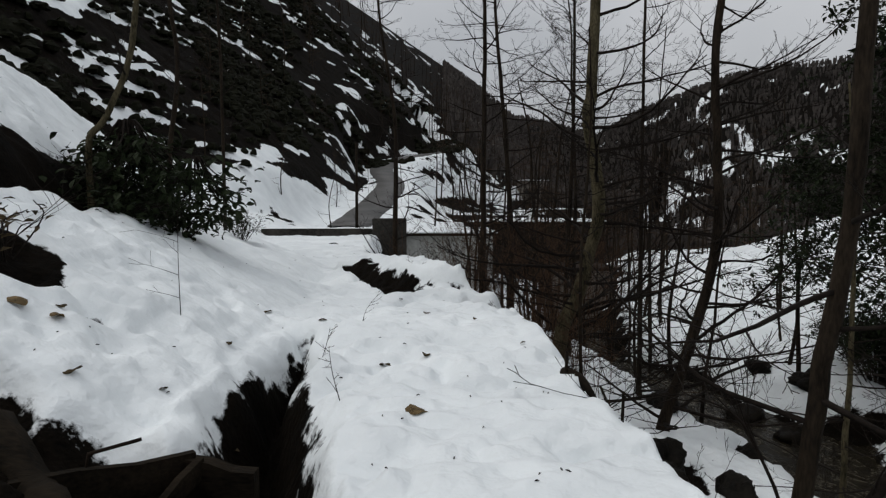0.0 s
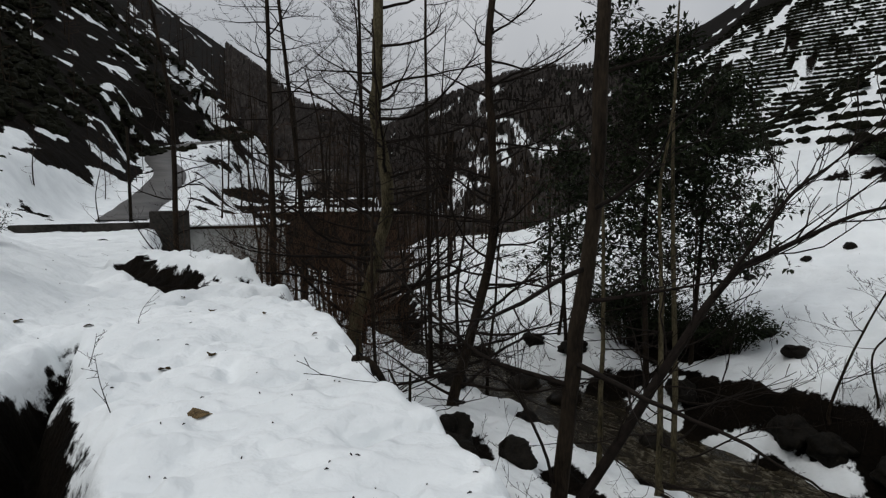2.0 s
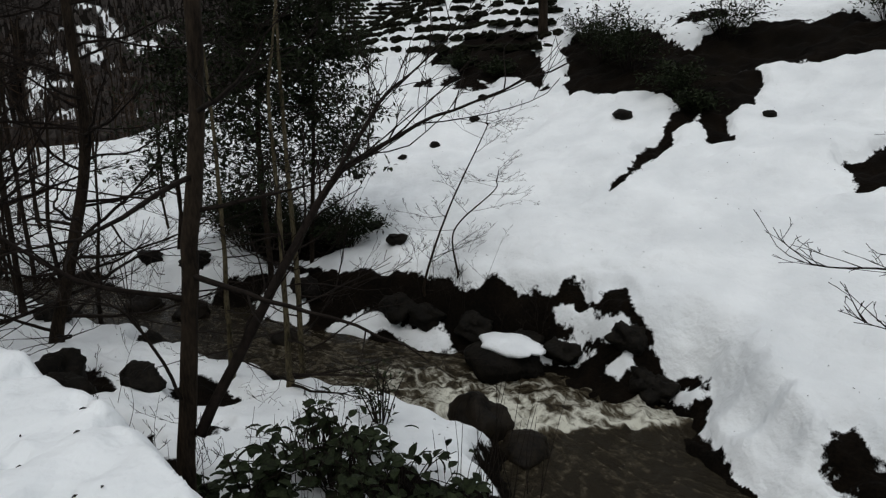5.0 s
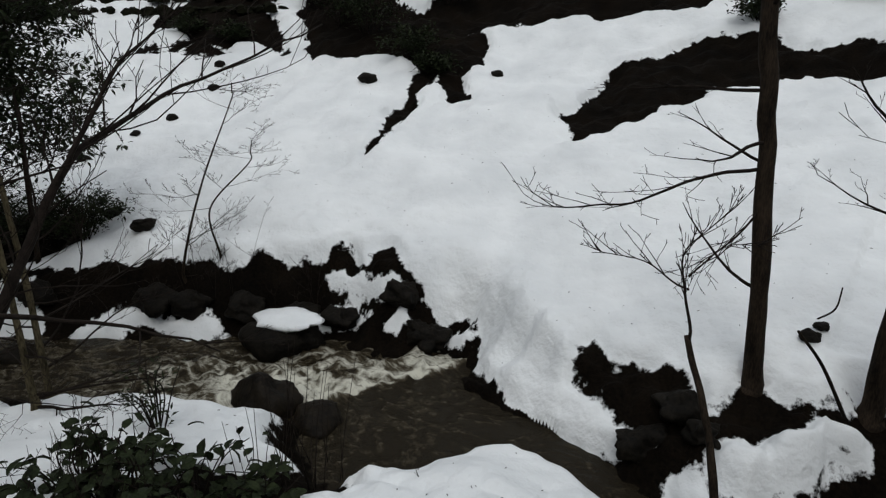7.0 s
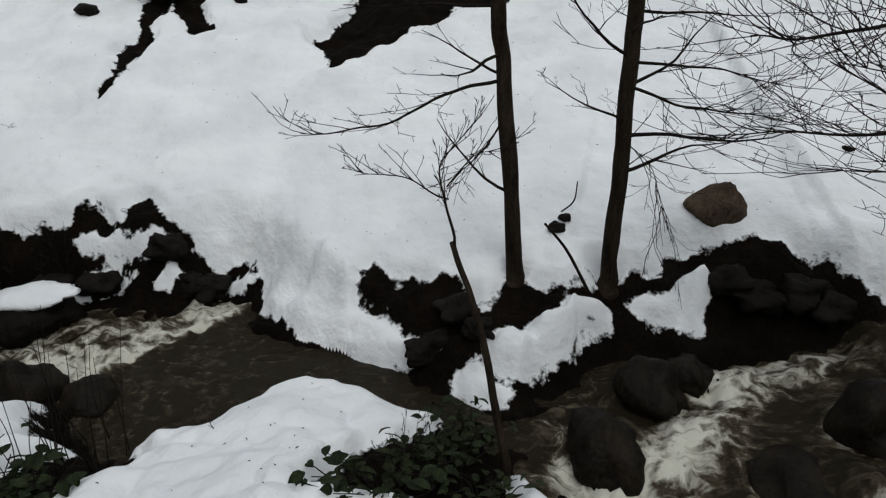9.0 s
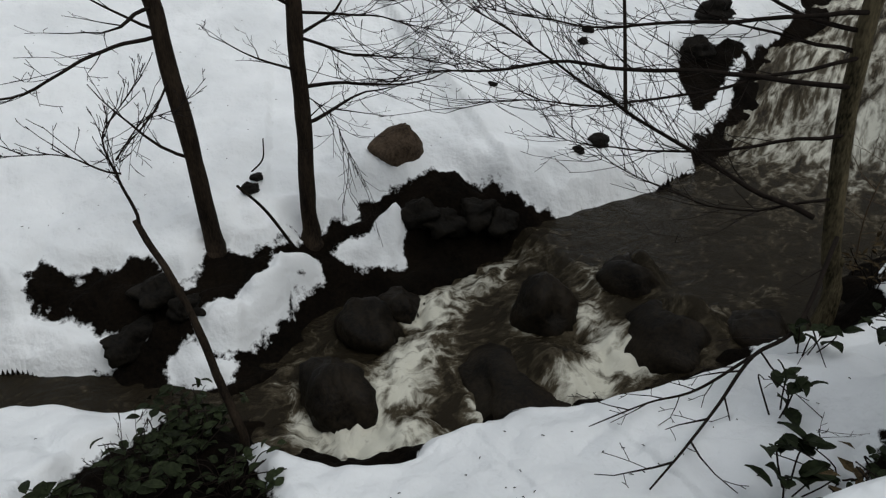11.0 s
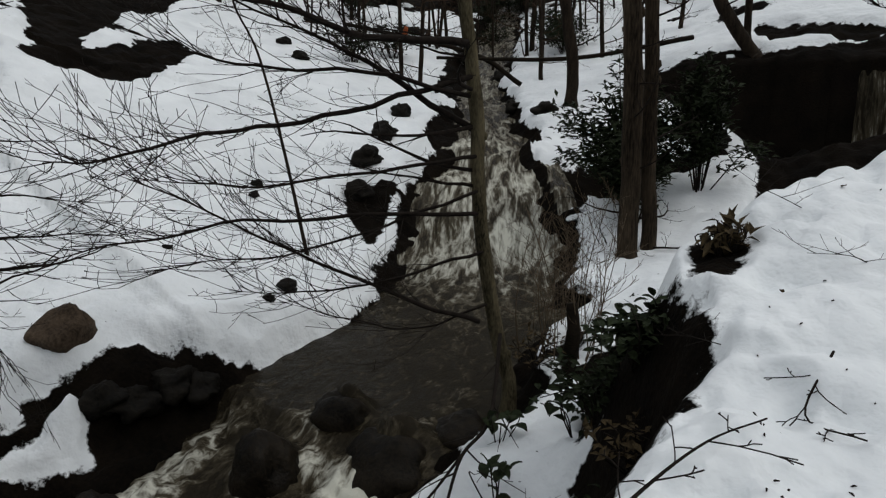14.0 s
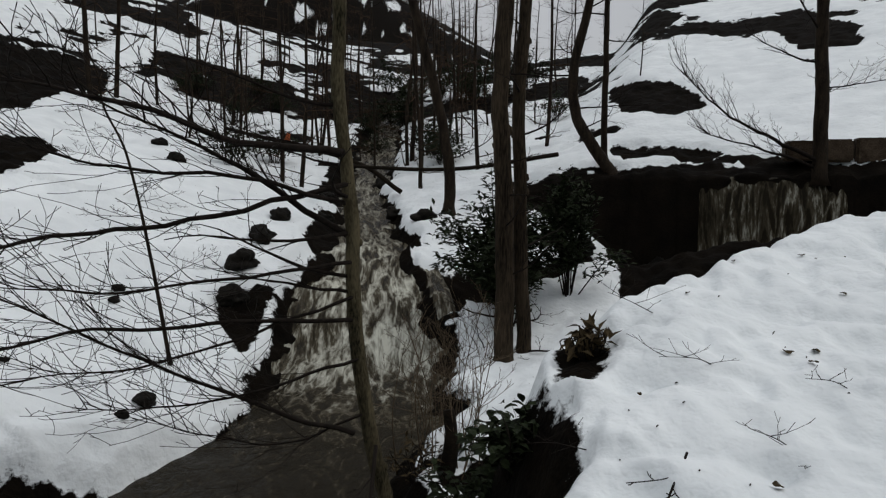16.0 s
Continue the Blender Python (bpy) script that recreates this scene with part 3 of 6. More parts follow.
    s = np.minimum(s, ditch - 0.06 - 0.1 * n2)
    # broken snow further off
    wide = layers(x, y, 7, 51) + 0.5 * layers(x, y, 2.2, 55)
    off = smooth((r - 28) / 25) * np.where((d > 0) & (y > -16), 0.25 + 0.75 * smooth((r - np.interp(az, [30, 37], [95, 300])) / 30), 1) * (1 + 0.22 * smooth((r - 120) / 60)) * np.where(y < -16, np.where((y < -26) & (az > 140) & (az < 172), 0.85, 0.72), 1)
    s = np.where((r > 22) & ((rim < 0.5) | (u < 3.6)), np.minimum(s, (0.55 - 0.75 * off + wide) * (1 + off)), s)
    fine = 0.8 * layers(x, y, 22, 57) + layers(x, y, 6, 58)
    s = np.where(r > 110, np.where(((az > 30) & (az < 120)) | ((rim > 0.5) & (u > 3.6) & (r < 160)), s, 0.45 * fine - 0.2 - 0.25 * smooth((190 - r) / 60)), s)
    up_hill = smooth((u - np.interp(y, [12, 18], [5.5, 3.6])) / 3)
    s = np.where((rim > 0.5) & (u > 3.6), np.minimum(s, 0.95 - 0.95 * up_hill + up_hill * 0.8 * (1.25 * layers(0.32 * y, 1.1 * u + 0.25 * wide, 1.0, 95) + 0.25 * wide + 0.25 * fine - 0.05 - 0.26 * smooth((y - 34) / 20))), s)
    s = np.where((dr < 2.2) & (dr > -6) & (rim > 0), np.maximum(s, 0.35 + 0.6 * n1 + 0.2 * wide - 0.08 * np.abs(dr)), s)
    s = np.where((r > 17) & (s < 0.9), s + 0.3 * layers(x, y, 1.0, 91), s)
    # relief of the snow itself
    cover = smooth((s + 0.02) / 0.22)
    z = z + 0.17 * cover + 0.05 * rough(x, y, 1.7, 61) + cover * (0.05 * layers(x, y, 0.5, 63) + 0.02 * rough(x, y, 0.16, 66) + 0.07 * (np.abs(rough(x, y, 0.33, 62)) - 0.4) * smooth((1.3 - s) / 0.9) * smooth((30 - r) / 10) + (0.02 * rough(x, y, 0.8, 60) - 0.11 * np.maximum(rough(x, y, 0.34, 64) - 0.2, 0) - 0.09 * np.maximum(rough(x, y, 0.19, 65) - 0.15, 0) + 0.016 * rough(x, y, 0.1, 67)) * smooth((rim + 0.3) / 0.5)) + (1 - cover) * (0.2 * layers(x, y, 0.55, 68) + 0.05 * rough(x, y, 0.14, 69))
    z = np.where(e < -0.25, level - 0.5, z)
    return z, s


def heights(xs, ys):
    return land(np.array(xs, float), np.array(ys, float))[0].tolist()


def ground(x, y):
    z, _ = land(np.array([float(x)]), np.array([float(y)]))
    return float(z[0])


# ---- helpers for meshes ----
def link_mesh(name, verts, faces, material, parent=None, label="", even=True):
    me = bpy.data.meshes.new(name)
    me.from_pydata(verts, [], faces)
    if even and len(me.polygons):
        me.polygons.foreach_set("use_smooth", [True] * len(me.polygons))
    me.materials.append(material)
    me.update()
    ob = new(name, me)
    if parent:
        ob.parent = parent
    if label:
        tagged(ob, label)
    return ob


class Shape:
    """Collects tubes, leaves and lumps for one mesh."""

    def __init__(self):
        self.v, self.f = [], []

    def tube(self, pts, radii, sides=5, cap=True):
        base = len(self.v)
        side = None
        for k, p in enumerate(pts):
            d = (pts[min(k + 1, len(pts) - 1)] - pts[max(k - 1, 0)]).normalized()
            if side is None:
                side = d.orthogonal().normalized()
            side = (side - d * side.dot(d)).normalized()
            other = d.cross(side)
            for s in range(sides):
                a = 2 * math.pi * s / sides
                self.v.append(p + (side * math.cos(a) + other * math.sin(a)) * radii[k])
        for k in range(len(pts) - 1):
            for s in range(sides):
                a, b = base + k * sides + s, base + k * sides + (s + 1) % sides
                self.f.append((a, b, b + sides, a + sides))
        if cap:
            self.f.append(tuple(base + (len(pts) - 1) * sides + s for s in range(sides)))
            self.f.append(tuple(base + s for s in reversed(range(sides))))

    def leaf(self, at, along, up, length, width, fold=0.25):
        along = along.normalized()
        side = along.cross(up)
        side = side.normalized() if side.length > 1e-4 else along.orthogonal().normalized()
        nrm = side.cross(along)
        b = len(self.v)
        self.v += [at, at + along * length * 0.45 + side * width * 0.5 + nrm * width * fold, at + along * length - nrm * width * 0.2, at + along * length * 0.45 - side * width * 0.5 + nrm * width * fold,
                   at + along * length * 0.5]
        self.f += [(b, b + 1, b + 4), (b + 1, b + 2, b + 4), (b + 2, b + 3, b + 4), (b + 3, b, b + 4)]

    def broad_leaf(self, at, along, up, length, width):
        """A rounded, pointed leaf folded along its midrib and bent down at the tip."""
        along = along.normalized()
        side = along.cross(up)
        side = side.normalized() if side.length > 1e-4 else along.orthogonal().normalized()
        nrm = side.cross(along)
        b = len(self.v)
        for f, w, rise in ((0, 0.06, 0), (0.25, 0.42, 0.05), (0.55, 0.5, 0.04), (0.82, 0.27, -0.06), (1.0, 0.02, -0.18)):
            mid = at + along * length * f + nrm * length * rise
            self.v += [mid + side * width * w + nrm * width * 0.16, mid, mid - side * width * w + nrm * width * 0.16]
        for k in range(4):
            for q in (0, 1):
                a = b + 3 * k + q
                self.f.append((a, a + 1, a + 4, a + 3))

    def lump(self, centre, size, rng, rings=7, sides=12, uneven=0.22, facets=False):
        """A boulder or clod: an uneven, flattened ball, open to nothing."""
        b, off = len(self.v), Vector((rng.uniform(0, 99), rng.uniform(0, 99), rng.uniform(0, 99)))
        cuts = []
        for _ in range(11):
            d = Vector((rng.gauss(0, 1), rng.gauss(0, 1), rng.gauss(0, 0.9))).normalized()
            cuts.append((d, rng.uniform(0.62, 0.92)))
        for i in range(rings + 1):
            th = math.pi * i / rings
            for j in range(sides):
                ph = 2 * math.pi * j / sides
                d = Vector((math.sin(th) * math.cos(ph), math.sin(th) * math.sin(ph), math.cos(th)))
                flat = min(1.05, min(c / max(d.dot(q), 0.05) for q, c in cuts)) if facets else 1.0
                k = flat + uneven * noise.noise(d * 1.4 + off) * 1.6 + uneven * 0.75 * abs(noise.noise(d * 3.1 + off)) + uneven * 0.4 * noise.noise(d * 7 + off)
                self.v.append(Vector(centre) + Vector((d.x * size[0], d.y * size[1], d.z * size[2])) * k)
        for i in range(rings):
            for j in range(sides):
                a, c = b + i * sides + j, b + i * sides + (j + 1) % sides
                self.f.append((a, a + sides, c + sides, c))

    def box(self, centre, size, turn=0.0):
        b = len(self.v)
        m = Matrix.Rotation(turn, 3, "Z")
        for k in range(8):
            self.v.append(Vector(centre) + m @ Vector((((k & 1) - 0.5) * size[0], ((k >> 1 & 1) - 0.5) * size[1], ((k >> 2) - 0.5) * size[2])))
        for q in ((0, 2, 3, 1), (4, 5, 7, 6), (0, 1, 5, 4), (2, 6, 7, 3), (0, 4, 6, 2), (1, 3, 7, 5)):
            self.f.append(tuple(b + i for i in q))

    def put(self, name, material, parent=None, label="", even=True):
        return link_mesh(name, [tuple(p) for p in self.v], self.f, material, parent, label, even)


def empty(name, x, y, z, label, category, group=""):
    ob = new(name)
    ob.location = (x, y, z)
    ob.empty_display_size = 0.1
    return tagged(ob, label, category, group)


# ---- ground: one sheet out to the horizon, finer near the path ----
def build_ground():
    az = np.radians(np.concatenate([np.arange(-40, 202, 0.33), np.arange(204, 320, 4)]))
    r = np.exp(np.interp(np.linspace(0, 1, 960), [0, 0.03, 0.46, 0.72, 0.92, 1.0], np.log([0.6, 2.0, 13.0, 40.0, 130.0, 1500.0])))
    r = np.concatenate([[0.001], r])
    A, R = np.meshgrid(az, r, indexing="ij")
    x, y = R * np.sin(A), R * np.cos(A)
    z, s = land(x.ravel(), y.ravel())
    na, nr = A.shape
    co = np.stack([x.ravel(), y.ravel(), z], 1)
    i, j = np.meshgrid(np.arange(na), np.arange(nr - 1), indexing="ij")
    a, b = (i * nr + j).ravel(), (((i + 1) % na) * nr + j).ravel()
    quads = np.stack([a, a + 1, b + 1, b], 1)
    me = bpy.data.meshes.new("ground")
    me.vertices.add(len(co))
    me.vertices.foreach_set("co", co.astype(np.float32).ravel())
    me.loops.add(quads.size)
    me.loops.foreach_set("vertex_index", quads.ravel().astype(np.int32))
    me.polygons.add(len(quads))
    me.polygons.foreach_set("loop_start", np.arange(0, quads.size, 4, dtype=np.int32))
    me.polygons.foreach_set("use_smooth", np.ones(len(quads), dtype=bool))
    me.update(calc_edges=True)
    me.attributes.new("cover", "FLOAT", "POINT").data.foreach_set("value", s.astype(np.float32))
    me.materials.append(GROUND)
    ob = new("ground", me)
    tagged(ob, "snow-covered valley slopes with bare dark earth and rock", "ground", kind="structure")


build_ground()


# ---- water ----
# rocks of the rapids that the water climbs from upstream: x, y, size
RAPID_ROCKS = [(4.5, -4.25, 0.36), (4.2, -5.25, 0.34), (3.25, -4.85, 0.45), (3.75, -3.4, 0.6), (4.8, -1.85, 0.45)]


def build_water(name, line, label, froth, lift=0.0, wide=1.5, across=64):
    pts = np.array([p[:4] for p in line], float)
    length = np.concatenate([[0], np.cumsum(np.hypot(np.diff(pts[:, 0]), np.diff(pts[:, 1])))])
    t = np.arange(0, length[-1], 0.035)
    x, y, zz, w = (np.interp(t, length, pts[:, k]) for k in range(4))
    ker = np.ones(25) / 25
    x, y, w = (np.convolve(np.pad(q, 12, mode="edge"), ker, "valid") for q in (x, y, w))
    dx, dy = np.gradient(x), np.gradient(y)
    n = np.hypot(dx, dy)
    keep = (np.arange(len(t)) % 9 == 0) | ((y > -8) & (y < 6.5))  # finest where the rapids are near
    t, x, y, zz, w, dx, dy, n = (q[keep] for q in (t, x, y, zz, w, dx, dy, n))
    side = np.linspace(-1, 1, across)
    off = side[None] * (w[:, None] + wide * 0.45)
    X, Y = x[:, None] - (dy / n)[:, None] * off, y[:, None] + (dx / n)[:, None] * off
    fr = froth(X, Y) * (1 - 0.45 * np.abs(side[None]) ** 3)
    fr = fr * (0.9 + 0.35 * layers(X, Y, 0.7, 77, 3))
    Z = zz[:, None] + 0 * X + 0.012 * rough(X, Y, 0.35, 71) + lift
    Z = Z + np.clip(fr, 0, 1.3) * (0.17 * layers(X, Y, 0.6, 73) + 0.12 * np.abs(layers(X, Y, 0.26, 75)) + 0.035 * rough(X, Y, 0.09, 78))
    for cx, cy, size in RAPID_ROCKS:
        Z = Z + 0.34 * np.exp(-((X - cx) ** 2 / (0.8 * size) ** 2 + (Y - cy + 0.45 * size) ** 2 / (0.5 * size) ** 2))
    nt = len(t)
    i, j = np.meshgrid(np.arange(nt - 1), np.arange(across - 1), indexing="ij")
    a = (i * across + j).ravel()
    faces = np.stack([a, a + across, a + across + 1, a + 1], 1)
    me = bpy.data.meshes.new(name)
    me.from_pydata(np.stack([X.ravel(), Y.ravel(), Z.ravel()], 1).tolist(), [], faces.tolist())
    me.polygons.foreach_set("use_smooth", [True] * len(me.polygons))
    uv = me.uv_layers.new(name="flow")
    along = np.concatenate([[0], np.cumsum(np.diff(t) * np.interp(y[1:], [-10.5, -9], [0.35, 1]))])  # streaks drawn out down the fall
    flow = np.stack([off.ravel(), np.repeat(along, across)], 1)
    idx = np.zeros(len(me.loops), dtype=np.int32)
    me.loops.foreach_get("vertex_index", idx)
    uv.data.foreach_set("uv", flow[idx].astype(np.float32).ravel())
    me.attributes.new("froth", "FLOAT", "POINT").data.foreach_set("value", fr.astype(np.float32).ravel())
    me.materials.append(WATER)
    me.update()
    return tagged(new(name, me), label, "water", kind="structure")


def froth_stream(x, y):
    """How broken the water is: quiet pools, a cascade over boulders, a fall upstream."""
    f = np.interp(-y, [-60, -15, -12, -6, -4.4, -3, 0.6, 1.2, 2.0, 5.0, 5.6, 7, 8.6, 9.8, 11, 15.5, 17, 40], [0.25, 0.35, 0.35, 0.45, 0.4, 0.2, 0.05, 0.1, 0.15, 0.15, 0.08, 0.1, 0.4, 0.9, 1.25, 1.3, 0.9, 0.7])
    # chutes and churned pools: from, to, half width, gain
    for ax, ay, bx, by, size, gain in ((5.5, -5.3, 5.6, -4.3, 0.22, 0.45), (5.6, -4.3, 5.4, -3.3, 0.4, 0.95), (5.4, -3.3, 4.8, -2.75, 0.42, 1.05), (4.8, -2.75, 4.35, -2.3, 0.3, 0.9), (4.35, -2.3, 4.1, -1.8, 0.28, 0.8),
                                       (4.4, -1.36, 3.7, -2.2, 0.32, 1.15), (4.64, -5.0, 4.1, -4.5, 0.16, 0.6), (4.1, -4.5, 3.46, -4.3, 0.2, 0.9), (3.46, -4.3, 3.3, -3.8, 0.3, 1.05), (3.3, -3.8, 3.7, -2.9, 0.2, 0.75),
                                       (3.2, -5.4, 3.2, -4.5, 0.16, 0.55), (3.1, -6.3, 3.2, -5.4, 0.14, 0.4), (5.6, -1.9, 5.33, -1.5, 0.2, 0.55), (7.1, 4.4, 7.1, 6.2, 0.4, 0.3)):
        k = np.clip(((x - ax) * (bx - ax) + (y - ay) * (by - ay)) / ((bx - ax) ** 2 + (by - ay) ** 2), 0, 1)
        f = f + gain * np.exp(-((x - ax - k * (bx - ax)) ** 2 + (y - ay - k * (by - ay)) ** 2) / size ** 2)
    # the pool spills over a bar and breaks white below it
    below = beside(x, y, [(8.9, 1.7), (8.14, 2.4), (7.5, 3.1), (6.7, 3.7), (6.0, 4.3)])[0] * -1 + 0.12 * rough(x, y, 0.5, 83)
    f = f + 1.75 * smooth(below / 0.12) * np.exp(-np.maximum(below, 0) / 1.3) * smooth((y - 1) / 0.5)
    for cx, cy, size in RAPID_ROCKS:  # spray below each rock, a smooth sheet over it
        ring = np.hypot(x - cx, (y - cy) * 1.1) - 0.95 * size
        f = f + 0.55 * np.exp(-(ring / 0.09) ** 2) * smooth((y - cy + 0.5 * size) / 0.3) + 0.3 * np.exp(-((x - cx + 0.1) ** 2 + (y - cy - 0.6 * size - 0.15) ** 2) / 0.05)
    return f


build_water("water", STREAM, "murky brown mountain stream with white rapids", froth_stream)
build_water("water", BROOK, "dark side brook below a small fall", lambda x, y: np.interp(-y, [12, 16, 19, 20.0], [0.4, 0.3, 0.8, 1.6]), lift=0.02)


# ---- trees ----
def curve_through(pts, steps):
    """Points on a smooth line through the given ones."""
    pts = [Vector(p) for p in pts]
    pts = [pts[0] * 2 - pts[1]] + pts + [pts[-1] * 2 - pts[-2]]
    out = []
    for k in range(1, len(pts) - 2):
        a, b, c, d = pts[k - 1:k + 3]
        for s in range(steps):
            t = s / steps
            out.append(0.5 * ((2 * b) + (c - a) * t + (2 * a - 5 * b + 4 * c - d) * t * t + (3 * b - a - 3 * c + d) * t ** 3))
    return out + [pts[-2]]


def sprout(shape, start, way, length, radius, level, rng, droop=0.0, rise=0.12, sides=4, kids=7, spread=(35, 65), thin=0.0022):
    """A branch that wanders and bears thinner ones."""
    steps = max(3, int(length / (0.16 if level < 2 else 0.1)))
    steps = min(steps, (12, 7, 4, 2)[level])
    pts, p, d = [start], start.copy(), way.normalized()
    for _ in range(steps):
        d = (d + Vector((rng.gauss(0, 0.13), rng.gauss(0, 0.13), rng.gauss(0, 0.1) + (rise - droop) * 0.5))).normalized()
        p = p + d * (length / steps)
        pts.append(p.copy())
    radii = [max(radius * (1 - 0.8 * k / steps), thin) for k in range(steps + 1)]
    shape.tube(pts, radii, sides if level < 2 else 3, cap=False)
    if level >= 3:
        return
    n = max(1, int(kids * (1, 0.75, 0.6)[level]))
    for k in range(n):
        f = 0.22 + 0.78 * (k + rng.random()) / n
        i = min(int(f * steps), steps - 1)
        at = pts[i].lerp(pts[i + 1], f * steps - i)
        along = (pts[i + 1] - pts[i]).normalized()
        turn = Matrix.Rotation(radians(rng.uniform(*spread)) * (1 if (k % 2) else -1), 3, (along.orthogonal().normalized() * 0.4 + Vector((0, 0, 1))).normalized())
        side = turn @ along + Vector((0, 0, rng.uniform(-0.15, 0.3)))
        sprout(shape, at, side, length * rng.uniform(0.28, 0.5) * (1.15 - 0.5 * f), max(radius * 0.45 * (1 - 0.5 * f), thin), level + 1, rng, droop, rise, 3, kids, spread, thin)


def bare_tree(trunk, radii, label, seed, up=0.0, limbs=18, limb_length=2.2, first=0.2, bark=None, extra=(), flare=1.6, kids=6, limb_rise=0.07, aim=None, group="bare trees by the stream", root=None, knots=0, twig_length=1.0, twigs=1.0, twig=None):
    """A leafless tree: trunk along given points, going on upwards by up metres; limbs and twigs as its crown."""
    rng = random.Random(seed)
    bark = bark or BARK
    pts = [Vector(p) for p in trunk]
    base = pts[0].copy()
    base.z = (ground(base.x, base.y) if root is None else root) - 0.12
    if pts[0].z > base.z + 0.1:
        pts.insert(0, Vector((base.x, base.y, base.z)))
    if up:
        d = (pts[-1] - pts[-2]).normalized()
        d = (d * 0.6 + Vector((0, 0, 1))).normalized()
        pts.append(pts[-1] + d * up * 0.5 + Vector((rng.gauss(0, 0.05), rng.gauss(0, 0.05), 0)) * up * 0.3)
        pts.append(pts[-2] + (d + Vector((rng.gauss(0, 0.06), rng.gauss(0, 0.06), 0.1))).normalized() * up)
    tree = empty("bare_tree", base.x, base.y, base.z + 0.12, label, "tree", group)
    line = curve_through(pts, 9)
    for k in range(2, len(line)):
        line[k] += 0.25 * radii[0] * noise.noise_vector(Vector((seed * 3.1, k * 0.33, 0.5)))
    whole = sum((b - a).length for a, b in zip(line, line[1:]))
    run, rr = 0.0, []
    for k, p in enumerate(line):
        if k:
            run += (line[k] - line[k - 1]).length
        f = run / whole
        r = radii[0] + (radii[1] - radii[0]) * f
        rr.append(max(r * (1 + (flare - 1) * max(0, 1 - run / 0.5) ** 2) * (1 + 0.06 * noise.noise(p * 3)), 0.004))
    local = [p - tree.location for p in line]
    sh = Shape()
    sides = 18 if radii[0] > 0.09 else 9
    sh.tube(local, rr, sides)
    for k, v in enumerate(sh.v):  # furrows and swellings of the bark
        at = local[min(k // sides, len(local) - 1)]
        sh.v[k] = at + (v - at) * (1 + 0.10 * noise.noise(Vector((v.x * 9, v.y * 9, v.z * 1.5 + seed))) + 0.07 * noise.noise(Vector((v.x * 30, v.y * 30, v.z * 3))))
    for k in range(knots):
        i = int(rng.uniform(0.15, 0.8) * len(local))
        sh.lump(local[i] + Vector((rr[i] * rng.choice((-0.8, 0.8)), -rr[i] * 0.5, 0)), (rr[i] * 0.45, rr[i] * 0.45, rr[i] * 0.6), rng, 5, 7)
    sh.put("trunk", bark, tree)
    crown = Shape()
    for k in range(limbs):
        f = first + (0.99 - first) * ((k + rng.random()) / limbs)
        i = min(int(f * (len(local) - 1)), len(local) - 2)
        at = local[i].lerp(local[i + 1], f * (len(local) - 1) - i)
        a = rng.uniform(0, 2 * math.pi) if aim is None or rng.random() < 0.35 else radians(90 - aim + rng.gauss(0, 35))
        way = Vector((math.cos(a), math.sin(a), rng.uniform(-0.12, 0.4)))
        grow = limb_length * rng.uniform(0.55, 1.1) * (1.1 - 0.6 * f)
        sprout(crown, at, way, grow, min(rr[i] * 0.4, 0.010 + 0.011 * grow), 0, rng, rise=limb_rise, kids=kids)
    for path, r0 in extra:
        q = [Vector(p) - tree.location for p in curve_through(path, 6)]
        for i in range(1, len(q)):
            q[i] += 0.05 * noise.noise_vector(q[i] * 2.3 + Vector((seed, 0, 0)))
        crown.tube(q, [max(1.25 * r0 * (1 - 0.85 * k / (len(q) - 1)), 0.003) for k in range(len(q))], 6)
        for k in range(int(len(q) * 1.7 * twigs)):
            i = min(3 + int(k / (2 * twigs)) + (k % 2), len(q) - 2)
            along = (q[i + 1] - q[i]).normalized()
            side = Matrix.Rotation(radians(rng.uniform(30, 60)) * (1 if k % 2 else -1), 3, "Z") @ along + Vector((0, 0, rng.uniform(-0.25, 0.35)))
            sprout(crown, q[i], side, rng.uniform(0.5, 1.4) * twig_length, max(r0 * 0.25, 0.0055), 1, rng, kids=max(3, kids - 1), thin=0.003)
    if crown.v:
        crown.put("crown", twig or TWIG, tree, "thin leafless branches and twigs")
    return tree


bare_tree([(2.12, 3.8, -1.05), (2.21, 3.75, 0.01), (2.26, 3.73, 0.67), (2.35, 3.67, 1.56), (2.37, 3.66, 2.47)], (0.066, 0.028), "dark slender alder with a long low fork, rooted below the path", 1, up=4.5, limbs=11, limb_length=1.9, first=0.3, kids=4, twigs=0.45,
          extra=[([(2.2, 3.72, -0.75), (2.82, 3.61, 0.24), (3.33, 3.58, 0.88), (3.76, 3.6, 1.13), (4.44, 3.45, 1.39), (5.78, 2.87, 1.89)], 0.034), ([(3.35, 3.57, 0.91), (3.79, 3.56, 1.44), (4.23, 3.53, 1.74), (4.71, 3.43, 2.19)], 0.016),
                 ([(2.15, 3.75, -0.5), (1.95, 3.95, 0.1), (1.75, 4.2, 0.25), (1.5, 4.5, 0.15)], 0.010)])
bare_tree([(3.46, 9.73, -1.85), (3.79, 9.61, -0.54), (4.07, 9.5, 0.82), (4.04, 9.52, 2.55), (3.99, 9.54, 3.62)], (0.09, 0.03), "leaning grey-barked alder on the snowy stream bank", 2, up=5.5, limbs=54, limb_length=3.0, first=0.12, kids=5)
bare_tree([(2.09, 11.21, -0.83), (2.44, 11.14, 0.1), (2.7, 11.09, 1.5), (2.51, 11.13, 2.83), (2.54, 11.12, 3.7)], (0.135, 0.05), "tall grey-barked alder with a bent trunk beside the path", 3, up=6.5, limbs=58, limb_length=3.1, first=0.12, bark=BARK_MOSS, kids=5)
